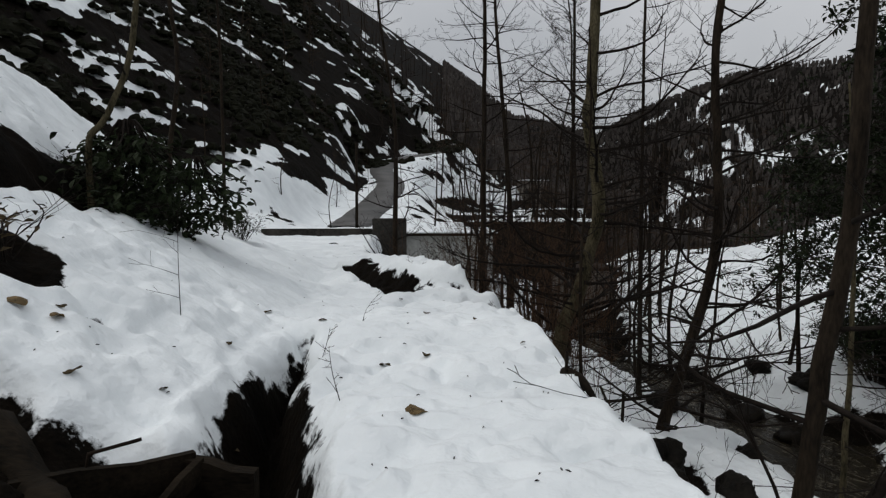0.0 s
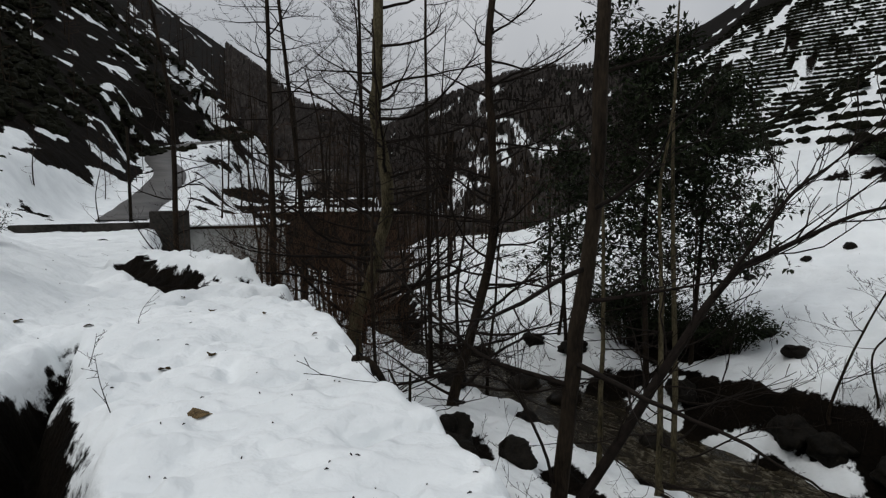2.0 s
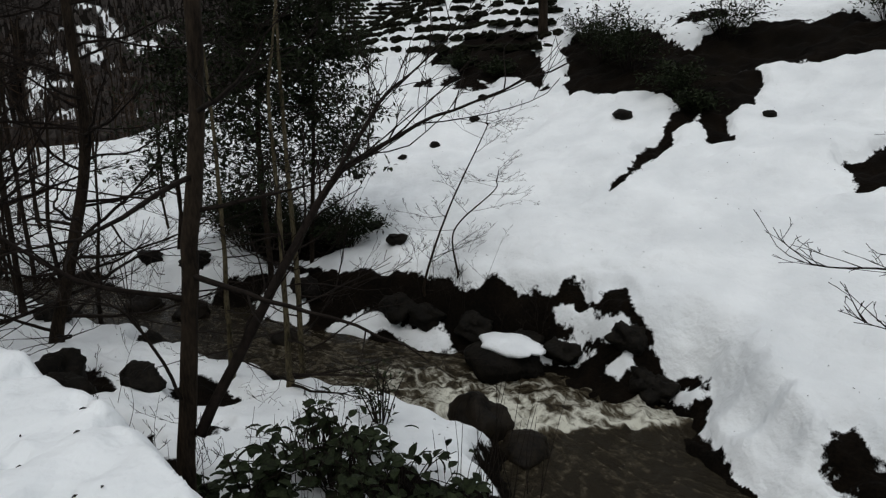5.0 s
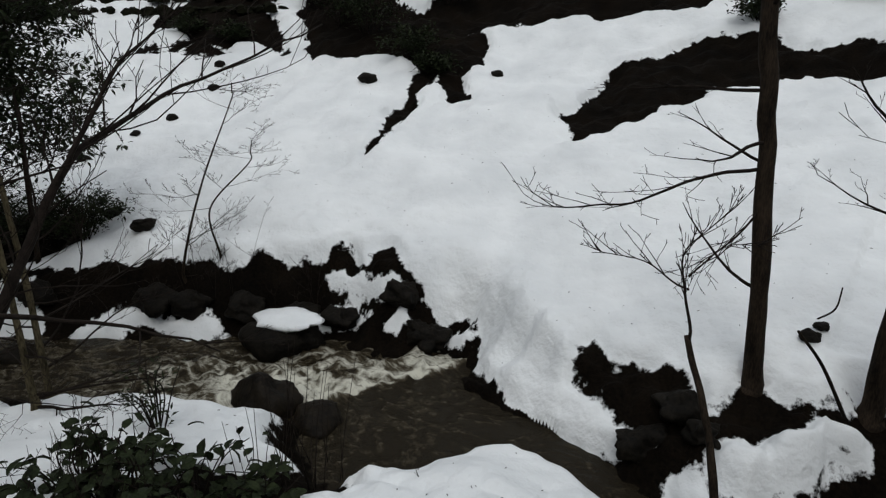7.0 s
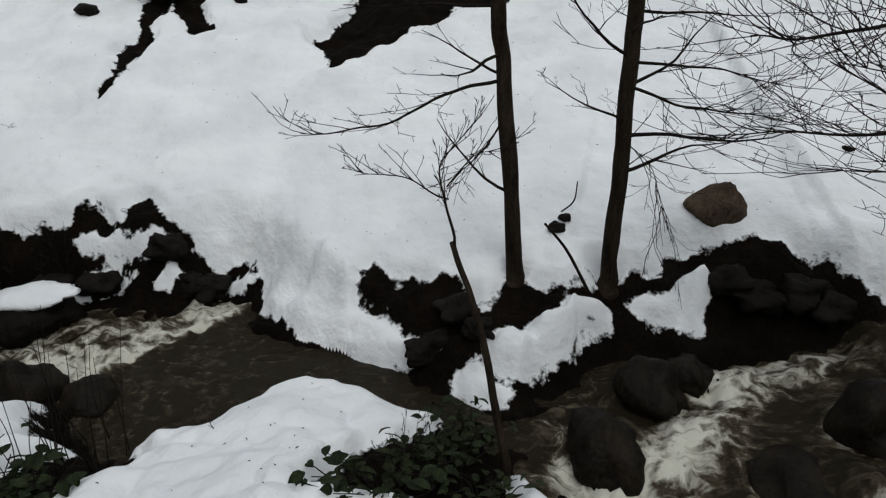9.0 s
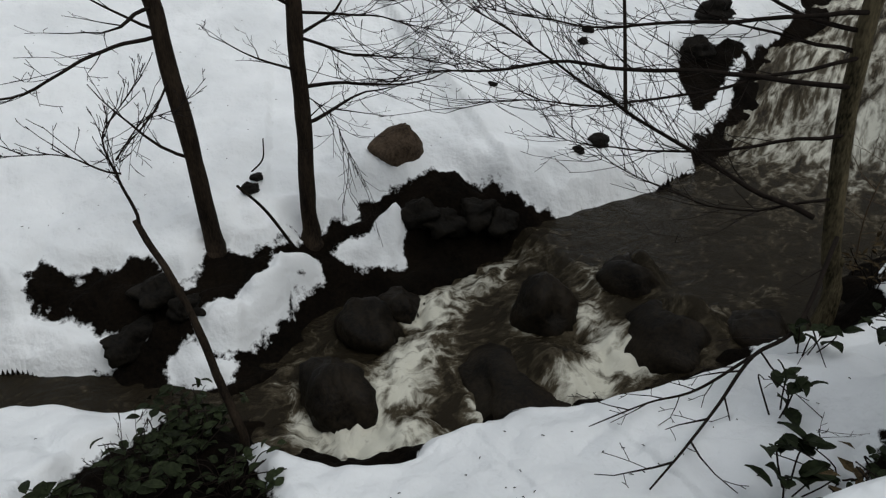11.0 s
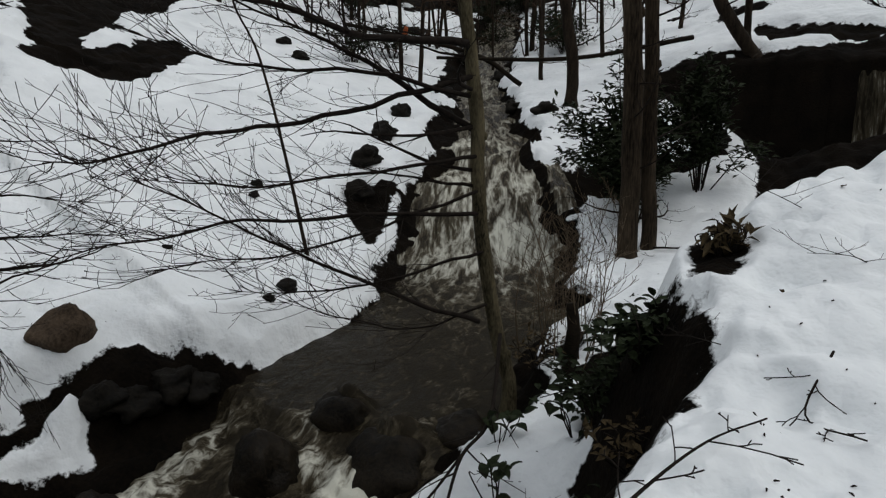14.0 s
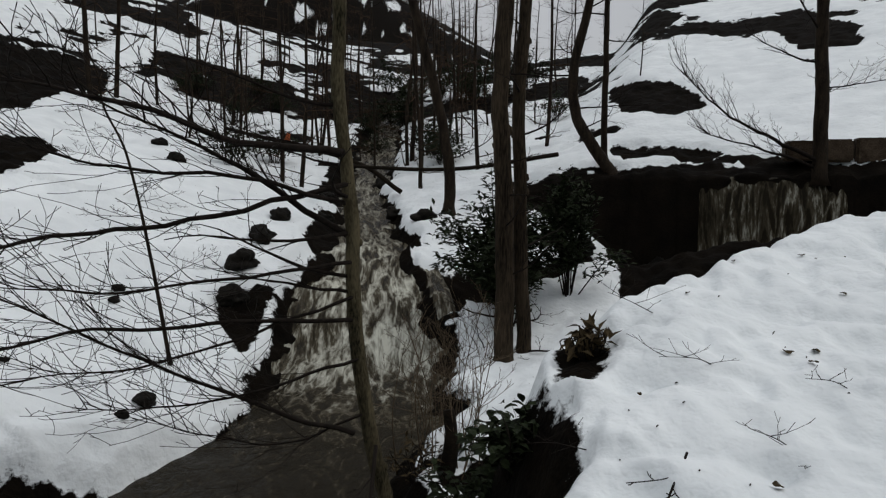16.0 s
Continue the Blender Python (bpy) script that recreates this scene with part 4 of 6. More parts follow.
for k, (path, r, up, n) in enumerate([
        ([(3.87, 12.37, -1.69), (3.83, 12.38, 2.02), (3.82, 12.39, 5.33)], 0.055, 3, 26), ([(2.64, 13.7, -0.67), (2.75, 13.68, 2.67), (2.74, 13.69, 5.63)], 0.06, 3.5, 24),
        ([(0.87, 13.92, -0.14), (0.89, 13.92, 3.25), (0.88, 13.92, 5.59)], 0.085, 4, 28), ([(1.65, 15.37, 0.48), (1.45, 15.39, 3.44), (1.23, 15.4, 6.02)], 0.08, 4, 26),
        ([(-1.42, 18.89, -0.04), (-1.41, 18.89, 3.78), (-1.84, 18.86, 6.81)], 0.09, 4, 30), ([(5.36, 6.58, -1.63), (5.33, 6.6, -0.21), (5.28, 6.64, 1.31)], 0.045, 2.5, 12),
        ([(4.61, 7.12, -1.32), (4.62, 7.11, -0.28), (4.6, 7.12, 0.87)], 0.04, 2.0, 10), ([(4.92, 6.28, -2.0), (4.9, 6.29, -0.68), (4.89, 6.3, 0.36)], 0.045, 2.2, 10),
        ([(2.0, 9.0, -1.5), (1.95, 9.0, 0.5), (2.05, 9.1, 2.0)], 0.03, 2.0, 18), ([(3.0, 15.0, -2), (3.1, 15.0, 1.5), (3.0, 15.1, 4)], 0.06, 3, 26), ([(5.6, 17.0, -2.5), (5.5, 17.0, 1), (5.6, 17.0, 3)], 0.06, 3, 24)]):
    bare_tree(path, (r, 0.012), "thin upright young alder with fine twigs on the bank", 10 + k, up=up, limbs=int(n * 1.9), limb_length=2.2, first=0.1, kids=5, bark=BARK_MOSS if k in (5, 6, 7) else BARK)
bare_tree([(7.07, -1.42, -1.79), (7.09, -1.3, 0.04), (7.1, -1.21, 1.06), (7.12, -1.11, 2.11)], (0.1, 0.06), "straight dark alder on the far bank of the stream", 31, up=4.5, limbs=9, limb_length=2.1, first=0.25, flare=1.9, aim=-40, twigs=0.4, twig_length=0.6, kids=3,
          extra=[([(7.1, -1.24, 0.51), (6.9, -0.61, 0.42), (6.63, -0.09, 0.22), (6.37, 0.48, 0.19), (6.28, 0.87, 0.2)], 0.018), ([(7.07, -1.31, 0.2), (6.9, -0.96, -0.23), (6.72, -0.7, -0.41)], 0.013)])
bare_tree([(6.96, -2.56, -1.87), (6.96, -2.59, -0.75), (6.96, -2.6, 0.48), (6.95, -2.62, 1.68)], (0.1, 0.06), "straight dark alder on the far bank beside a second one", 32, up=4.5, limbs=16, limb_length=2.3, first=0.3, flare=1.9, aim=170, twigs=0.6, kids=4,
          extra=[([(6.96, -2.6, 0.41), (6.7, -3.03, 0.27), (6.42, -3.58, 0.18), (6.06, -4.22, 0.09)], 0.016), ([(6.96, -2.6, 0.68), (6.61, -3.21, 0.64), (6.33, -3.94, 0.5)], 0.016), ([(6.96, -2.59, -0.14), (6.79, -2.84, -0.42), (6.7, -3.03, -0.97)], 0.007)])
bare_tree([(4.3, -0.84, -2.2), (4.49, -0.79, -1.89), (4.81, -0.69, -1.21), (5.23, -0.5, -0.59)], (0.04, 0.026), "snapped leaning sapling with a spray of thin shoots", 33, limbs=0, first=0.9, flare=1.2, twig_length=0.34, kids=3, twigs=0.5,
          extra=[([(5.2, -0.52, -0.62), (5.25, -0.48, -0.25), (5.33, -0.43, 0.13), (5.5, -0.79, 0.44)], 0.012), ([(5.25, -0.48, -0.2), (5.2, -0.1, 0.0), (5.25, 0.3, 0.1)], 0.008), ([(5.28, -0.47, -0.1), (5.35, -0.7, 0.15), (5.3, -1.0, 0.2)], 0.007)])
bare_tree([(2.5, -6.12, -1.6), (2.61, -6.06, -1.08), (2.77, -5.98, 0.19), (2.82, -5.96, 1.37), (2.94, -5.9, 2.73)], (0.085, 0.06), "mossy alder with long low limbs reaching over the water", 34, up=3.5, limbs=14, limb_length=2.2, first=0.45, bark=BARK_MOSS, aim=60, knots=5, kids=4, twigs=0.8,
          extra=[([(2.85, -5.84, 2.0), (3.4, -4.92, 2.07), (3.76, -3.82, 2.29), (3.89, -3.06, 2.34)], 0.034), ([(2.8, -5.97, 1.14), (3.53, -5.44, 1.71), (3.77, -4.89, 2.01), (4.12, -3.73, 2.39)], 0.03),
                 ([(2.75, -5.9, -0.9), (3.48, -5.35, -0.54), (4.1, -4.87, -0.12), (4.67, -4.16, 0.43), (5.04, -3.51, 0.86)], 0.022), ([(2.82, -5.93, 1.7), (3.87, -4.8, 1.35), (4.41, -3.84, 1.24), (4.62, -3.07, 1.1), (4.66, -2.6, 1.11)], 0.024),
                 ([(2.78, -5.93, 0.3), (3.75, -4.91, 0.37), (4.42, -3.99, 0.4), (4.76, -3.21, 0.37), (4.87, -2.62, 0.36)], 0.02), ([(2.78, -5.93, 0.9), (3.6, -5.0, 0.8), (4.2, -4.2, 0.75), (4.6, -3.3, 0.9)], 0.018), ([(2.76, -5.95, 0.55), (3.6, -5.1, 0.2), (4.3, -4.3, 0.05), (4.8, -3.4, 0.1)], 0.017),
                 ([(2.7, -5.95, -0.1), (3.5, -5.3, -0.35), (4.3, -4.9, -0.5), (5.0, -4.5, -0.45)], 0.015), ([(2.85, -5.9, 1.5), (3.6, -5.0, 1.75), (4.3, -4.2, 1.8), (4.9, -3.6, 2.1)], 0.02), ([(2.66, -6.0, -0.7), (3.3, -5.6, -0.95), (4.1, -5.4, -0.95), (4.9, -5.1, -0.75)], 0.012)])
bare_tree([(2.25, -10.68, -1.25), (2.31, -10.67, 1.19), (2.42, -10.65, 3.37)], (0.17, 0.11), "thick twin-stemmed tree with rough dark bark", 35, up=5, limbs=14, limb_length=1.6, first=0.1, kids=4, flare=1.4, bark=BARK_ROUGH, knots=4)
bare_tree([(2.0, -11.04, -1.05), (2.13, -11.02, 1.64), (2.18, -11.01, 3.4)], (0.13, 0.09), "thick dark tree close beside its twin", 36, up=5, limbs=14, limb_length=1.6, first=0.1, kids=4, flare=1.4, bark=BARK_ROUGH, knots=4)
bare_tree([(5.74, -18.11, 1.0), (5.74, -18.11, 2.23), (6.08, -18.0, 4.19), (6.81, -17.73, 7.06)], (0.17, 0.11), "dark leaning tree above the falls", 37, up=4, limbs=9, limb_length=3, first=0.3)
bare_tree([(1.36, -21.5, 2.28), (2.45, -21.39, 4.0), (2.63, -21.37, 5.62), (2.18, -21.42, 7.73)], (0.2, 0.1), "dark crooked tree on the ledge beside the side fall", 38, up=3, limbs=10, limb_length=3, first=0.25)
bare_tree([(1.62, -21.98, 2.57), (1.67, -21.97, 5.69), (1.7, -21.97, 7.84)], (0.11, 0.07), "straight dark stem on the ledge beside the side fall", 39, up=3, limbs=9, limb_length=2.5, first=0.3)
bare_tree([(-4.5, -20.9, 1.9), (-4.42, -20.9, 4.63), (-4.28, -20.93, 6.86)], (0.2, 0.13), "dark tree rooted at the lip of the side fall", 40, up=4, limbs=10, limb_length=3, first=0.15,
          extra=[([(-4.5, -20.9, 2.6), (-3.2, -20.5, 3.2), (-1.8, -20.2, 4.0), (-0.6, -20.2, 5.2)], 0.06), ([(-4.5, -20.9, 2.4), (-3.0, -20.4, 2.9), (-1.2, -20.0, 3.4)], 0.045)])
bare_tree([(7.22, -8.26, -1.23), (7.43, -8.06, 0.77), (7.62, -7.88, 2.12), (7.82, -7.68, 2.8)], (0.035, 0.012), "thin leaning sapling in the snow of the far bank", 41, up=1, limbs=16, limb_length=1.3, first=0.2)
bare_tree([(-4.55, 8.3, 2.3), (-4.4, 8.42, 2.62), (-4.15, 8.55, 3.3), (-4.02, 8.61, 4.18)], (0.045, 0.03), "pale crooked tree on the edge of the upper bank", 42, up=3, limbs=10, limb_length=1.6, first=0.3, bark=BARK_MOSS)
bare_tree([(-5.46, 12.89, 2.5), (-5.28, 12.97, 4.18), (-5.38, 12.93, 5.48)], (0.06, 0.03), "thin tree on the tea slope", 43, up=3, limbs=12, limb_length=1.6, first=0.3)
bare_tree([(-5.81, 17.04, 2.0), (-5.81, 17.04, 4.55), (-5.83, 17.03, 5.85)], (0.05, 0.03), "thin tree on the tea slope", 44, up=2, limbs=12, limb_length=1.5, first=0.3)
bare_tree([(22.58, 12.99, 3.42), (22.54, 13.06, 4.99), (22.47, 13.17, 6.53)], (0.2, 0.1), "small dark tree on the snowy slope below the tea rows", 45, up=3, limbs=16, limb_length=2.2, first=0.3)
bare_tree([(8.73, 7.17, -1.72), (8.98, 6.85, -0.44), (9.33, 6.36, 0.92)], (0.025, 0.008), "thin leafless sapling at the far bank's snowy edge", 46, up=0.3, limbs=16, limb_length=1.4, first=0.1, aim=80, kids=5)
bare_tree([(9.09, 6.7, -1.64), (9.05, 6.77, -0.83), (9.44, 6.21, -0.11)], (0.02, 0.008), "thin leafless sapling at the far bank's snowy edge", 47, up=0.4, limbs=14, limb_length=1.4, first=0.1, aim=80, kids=5)

# woods: a few kinds of tree, repeated over the far slopes
kinds = []
for k in range(5):
    t = bare_tree([(0, 0, 0), (0.15 * (k - 2), 0.1, 3), (0.1, 0.2 * (k - 2), 6)], (0.065 + 0.01 * k, 0.025), "leafless winter tree in the valley woods", 60 + k, up=3 + 0.5 * k, limbs=16, limb_length=2.4, first=0.2, kids=4, root=0.0, group="winter woods", twig=WOOD_TWIGS)
    kinds.append(t)
woods_rng = random.Random(5)


def plant(places):
    """Copies of the kinds of tree at places x, y, size."""
    for (x, y, size), z in zip(places, heights([p[0] for p in places], [p[1] for p in places])):
        t = copy_thing(kinds[woods_rng.randrange(5)], Matrix.Translation((x, y, z - 0.1)) @ Matrix.Rotation(woods_rng.uniform(0, 6.28), 4, "Z"))
        t.scale = (size, size, size)


def grove(count, az, near, far, sizes):
    out = []
    for _ in range(count):
        a, r = radians(woods_rng.uniform(*az)), near + (far - near) * woods_rng.random() ** 1.2
        out.append((r * math.sin(a), r * math.cos(a), woods_rng.uniform(*sizes)))
    return out


plant(grove(92, (-1, 27), 34, 124, (0.5, 1.0)))  # wood below the road and down the valley
plant(grove(42, (-22, 1), 70, 150, (0.6, 1.1)))
plant(grove(60, (-17, 4), 100, 165, (0.7, 1.2)))  # crest of the left hill
plant(grove(36, (133, 180), 30, 80, (0.5, 1.0)))  # woods upstream
plant(grove(20, (-21, -3), 34, 85, (0.3, 0.6)))  # saplings among the tea
plant(grove(46, (140, 170), 28, 62, (0.45, 0.9)))  # thicket of thin stems behind the falls
plant(grove(34, (2, 19), 18, 34, (0.4, 0.75)))  # thicket before the sheds
plant([(5.2, 12.5, 0.45), (4.3, 14, 0.5), (6.0, 16.5, 0.55), (3.4, 17, 0.55), (8.0, 14.5, 0.45), (8.6, 16, 0.5), (5.0, 19, 0.6), (2.2, 16.5, 0.5), (1.0, 19, 0.6), (6.9, 20, 0.6), (9.6, 18, 0.6), (7.8, 23, 0.7), (4.2, 24, 0.7)])
plant([(23.3, -21.8, 1.5), (24.0, -23.9, 1.2), (12.8, -20.3, 1.0), (12.2, -20.6, 0.9), (9.0, -24.5, 1.0), (6.5, -24, 0.9), (14.5, -26, 1.0), (10.4, -27, 1.2), (-10, -30, 1.1), (4.2, -26, 1.0), (18, -25, 1.0), (8.2, -22.3, 0.8)])
for k, t in enumerate(kinds):
    t.location = (30 + 9 * k, 72 + 6 * k, ground(30 + 9 * k, 72 + 6 * k) - 0.1)


# ---- shrubs ----
def leafy_tree(trunk, radius, reach, limbs, tufts, size, label, seed):
    """An evergreen with a thin trunk, wandering limbs and tufts of leaves along them."""
    rng = random.Random(seed)
    line = curve_through(trunk, 6)
    base = line[0].copy()
    thing = empty("evergreen_tree", base.x, base.y, base.z, label, "tree", "evergreen trees")
    line = [p - base for p in line]
    line[0].z -= 0.3
    wood, twigs, green = Shape(), Shape(), Shape()
    wood.tube(line, [radius * (1 - 0.75 * k / len(line)) for k in range(len(line))], 8)
    for k in range(limbs):
        f = 0.22 + 0.78 * k / limbs
        i = min(int(f * (len(line) - 1)), len(line) - 2)
        at = line[i].lerp(line[i + 1], f * (len(line) - 1) - i)
        a = rng.uniform(0, 6.28)
        span = reach * rng.uniform(0.5, 1.0) * (1.15 - 0.65 * f)
        end = at + Vector((math.cos(a) * span, math.sin(a) * span, span * rng.uniform(0.0, 0.5)))
        path = curve_through([at, (at + end) / 2 + Vector((rng.gauss(0, 0.12), rng.gauss(0, 0.12), rng.gauss(0.05, 0.1))), end], 5)
        twigs.tube(path, [0.012 * (1 - 0.75 * q / len(path)) for q in range(len(path))], 4)
        for _ in range(tufts):
            j = rng.randrange(3, len(path))
            spot = path[j] + Vector((rng.gauss(0, 0.2), rng.gauss(0, 0.2), rng.gauss(0, 0.16)))
            twigs.tube([path[j], (path[j] + spot) / 2 + Vector((0, 0, 0.03)), spot], [0.005, 0.004, 0.003], 3)
            for _ in range(11):
                d = Vector((rng.gauss(0, 1), rng.gauss(0, 1), rng.gauss(0.1, 0.7)))
                green.leaf(spot + d * 0.05, d, Vector((rng.gauss(0, 0.4), rng.gauss(0, 0.4), 1)), size * rng.uniform(0.7, 1.3), size * rng.uniform(0.35, 0.55))
    wood.put("trunk", BARK, thing)
    tagged(twigs.put("branch_tangle", TWIG, thing), kind="stuff")
    tagged(green.put("foliage", LEAF, thing, "dark green leaves in loose tufts", even=False), kind="stuff")


def leafy_shrub(x, y, spread, height, leaves, size, label, seed, stems=14, base=None, material=None, flat=0.3, category="shrub", group="evergreen shrubs", bare=3, puff=0.1, broad=False):
    """Stems that fan out of the ground and carry broad leaves in tufts."""
    rng = random.Random(seed)
    z = ground(x, y) if base is None else base
    thing = empty("leafy_shrub", x, y, z, label, category, group)
    wood, green = Shape(), Shape()
    tips = []
    for k in range(stems):
        a, lean = rng.uniform(0, 6.28), rng.uniform(0.1, 1.0) ** 0.7
        pts = [Vector((math.cos(a) * spread * 0.12 * lean, math.sin(a) * spread * 0.12 * lean, -0.12))]
        end = Vector((math.cos(a) * spread * lean, math.sin(a) * spread * lean, height * rng.uniform(0.45, 1.0) * (1.15 - 0.55 * lean)))
        mid = end * 0.5 + Vector((rng.gauss(0, 0.08), rng.gauss(0, 0.08), height * 0.12))
        line = curve_through([pts[0], mid, end], 5)
        wood.tube(line, [0.004 + 0.012 * abs(height) * 0.5 * (1 - i / len(line)) for i in range(len(line))], 4)
        tips += [(line[i], (line[i] - line[i - 1]).normalized()) for i in range(bare, len(line))]
    for k in range(leaves):
        at, way = tips[rng.randrange(len(tips))]
        at = at + Vector((rng.gauss(0, 1), rng.gauss(0, 1), rng.gauss(0, 0.8))) * spread * puff
        d = (way * 0.5 + Vector((rng.gauss(0, 1), rng.gauss(0, 1), rng.gauss(0.0, flat)))).normalized()
        if broad:
            green.broad_leaf(at, d, Vector((rng.gauss(0, 0.4), rng.gauss(0, 0.4), 1)), size * rng.uniform(0.7, 1.25), size * rng.uniform(0.5, 0.75))
        else:
            green.leaf(at, d, Vector((rng.gauss(0, 0.3), rng.gauss(0, 0.3), 1)), size * rng.uniform(0.7, 1.25), size * rng.uniform(0.32, 0.5))
    tagged(wood.put("stem_tangle", TWIG, thing), kind="stuff")
    tagged(green.put("foliage", material or LEAF, thing, "dark glossy green leaves", even=False), kind="stuff")
    return thing


leafy_tree([(7.35, 9.9, -1.9), (7.3, 10.0, 0.5), (7.45, 10.1, 2.4), (7.3, 10.2, 4.4)], 0.06, 2.2, 70, 11, 0.135, "tall loose dark-leaved evergreen holly on the far bank", 71)
leafy_tree([(8.6, 10.2, -1.7), (8.75, 10.2, 0.4), (8.9, 10.3, 2.0), (8.95, 10.3, 3.4)], 0.05, 2.0, 58, 13, 0.135, "loose dark-leaved evergreen holly beside a taller one", 72)
leafy_tree([(7.5, 13.2, -2.2), (7.45, 13.3, -0.2), (7.6, 13.3, 1.4), (7.5, 13.4, 2.6)], 0.05, 1.7, 34, 6, 0.135, "loose dark-leaved evergreen holly at the bend of the stream", 170)
leafy_shrub(9.0, 12.2, 1.4, 2.2, 3000, 0.10, "dark evergreen shrub behind the far bank", 73, stems=36, flat=0.7, puff=0.14)
for k, (x, y, s, h) in enumerate([(8.5, 12.2, 1.1, 1.5), (9.0, 11.0, 1.1, 1.5), (9.3, 9.9, 0.9, 1.2), (8.9, 13.5, 0.9, 1.1)]):
    leafy_shrub(x, y, s, h, 2600, 0.10, "dense black-green shrub overhanging the bank", 73 + k, stems=26, flat=0.5)
leafy_shrub(2.5, -12.2, 1.0, 2.3, 2600, 0.17, "dark green rhododendron crowding the twin trees", 177, stems=24)
leafy_shrub(2.9, -12.9, 1.35, 2.8, 3200, 0.19, "dark green rhododendron beside the twin trees", 77, stems=26)
leafy_shrub(1.5, -13.2, 1.1, 2.5, 2400, 0.18, "dark green rhododendron above the side brook", 78, stems=18)
leafy_shrub(3.9, 0.2, 0.62, 0.42, 84, 0.14, "tangled bramble with broad leaves at the water's edge", 79, stems=34, broad=True)
leafy_shrub(4.3, -0.25, 0.5, 0.42, 90, 0.11, "tangled bramble with broad leaves at the water's edge", 80, stems=30, broad=True)
leafy_shrub(4.7, -0.55, 0.45, 0.35, 90, 0.11, "tangled bramble with broad leaves at the water's edge", 220, stems=30, broad=True)
leafy_shrub(3.8, -0.6, 0.5, 0.3, 60, 0.1, "low dark bramble in the snow of the bench", 221, stems=34, broad=True)
leafy_shrub(1.25, -3.35, 0.35, 0.5, 24, 0.16, "broad-leaved laurel shoots below the path", 81, stems=6, broad=True)
leafy_shrub(1.7, -4.0, 0.28, 0.55, 12, 0.15, "broad-leaved laurel shoots in the snowy shelf", 82, stems=4, broad=True)
leafy_shrub(2.05, -4.85, 0.3, 0.5, 14, 0.15, "broad-leaved laurel shoots beside the mossy alder", 199, stems=4, broad=True)
leafy_shrub(1.25, -4.7, 0.4, 0.6, 60, 0.13, "laurel shoots hanging over the dark bank", 83, stems=10, broad=True)
leafy_shrub(0.75, -5.6, 0.4, 0.55, 90, 0.07, "withered grass and leaves on the terrace edge", 84, stems=22, material=DEAD)
leafy_shrub(4.1, 3.6, 0.8, 0.6, 77, 0.14, "bramble with broad leaves on the snowy bench", 85, stems=20, broad=True)
leafy_shrub(3.6, 4.3, 0.8, 0.6, 77, 0.14, "bramble with broad leaves on the snowy bench", 86, stems=18, broad=True)
leafy_shrub(4.9, 4.6, 0.45, 0.9, 150, 0.08, "leafy bramble at the edge of the stream", 87, stems=16)
leafy_shrub(-4.3, 8.4, 0.8, 0.45, 260, 0.12, "drooping broad-leaved creeper on the undercut bank", 88, stems=44, flat=0.9, puff=0.16, broad=True)
leafy_shrub(-3.9, 9.4, 0.8, 0.4, 260, 0.12, "drooping broad-leaved creeper on the undercut bank", 89, stems=40, flat=0.9, puff=0.16, broad=True)
leafy_shrub(-4.2, 8.6, 1.0, -1.5, 480, 0.14, "broad-leaved creeper hanging down over the snowy bank", 197, stems=40, base=2.75, flat=0.9, puff=0.13, broad=True)
leafy_shrub(-3.5, 9.0, 0.9, -1.3, 300, 0.14, "broad-leaved creeper hanging down over the snowy bank", 198, stems=26, base=2.3, flat=0.9, puff=0.13, broad=True)
leafy_shrub(-4.9, 9.3, 0.9, 0.7, 1200, 0.10, "dark tangle of creeper under the upper bank", 190, stems=40, flat=0.9, puff=0.16, broad=True)
leafy_shrub(-4.6, 10.6, 0.9, 0.6, 900, 0.10, "dark tangle of creeper under the upper bank", 191, stems=36, flat=0.9, puff=0.16)
leafy_shrub(1.15, -5.5, 0.5, 0.6, 420, 0.1, "dark ivy in a hollow below the terrace", 196, stems=24, broad=True)
leafy_shrub(0.72, -4.15, 0.4, 0.45, 330, 0.09, "dark ivy hanging on the terrace edge", 192, stems=22, broad=True)
leafy_shrub(0.85, -4.9, 0.4, 0.4, 260, 0.08, "dark ivy hanging on the terrace edge", 193, stems=22, broad=True)
leafy_shrub(4.2, 3.0, 0.5, 0.45, 87, 0.14, "dark ivy and bramble on the stream bank", 194, stems=24, broad=True)
leafy_shrub(3.5, 3.9, 0.5, 0.8, 76, 0.14, "leafy bramble shoots on the snowy bench", 195, stems=20, broad=True)
leafy_shrub(0.28, -4.52, 0.16, 0.28, 70, 0.13, "tuft of withered grass on the terrace edge", 222, stems=26, material=DEAD, flat=0.8)
leafy_shrub(0.62, -2.9, 0.3, 0.3, 90, 0.08, "ivy on the dark earth below the path", 223, stems=24, broad=True)
leafy_shrub(0.66, -3.4, 0.3, 0.35, 120, 0.08, "ivy on the dark earth below the path", 224, stems=24, broad=True)
leafy_shrub(0.6, -3.7, 0.3, 0.3, 90, 0.1, "withered leaves and grass on the dark earth bank", 225, stems=24, material=DEAD)
leafy_shrub(0.55, -2.5, 0.25, 0.25, 70, 0.1, "withered leaves and grass on the dark earth bank", 226, stems=20, material=DEAD)
leafy_shrub(-4.0, 12.6, 0.55, 0.6, 900, 0.06, "small dark evergreen shrub in the snow", 90, stems=18)
leafy_shrub(-3.6, 5.2, 0.6, 0.55, 70, 0.12, "withered leaves in a dark hollow of the bank", 91, stems=14, material=DEAD)
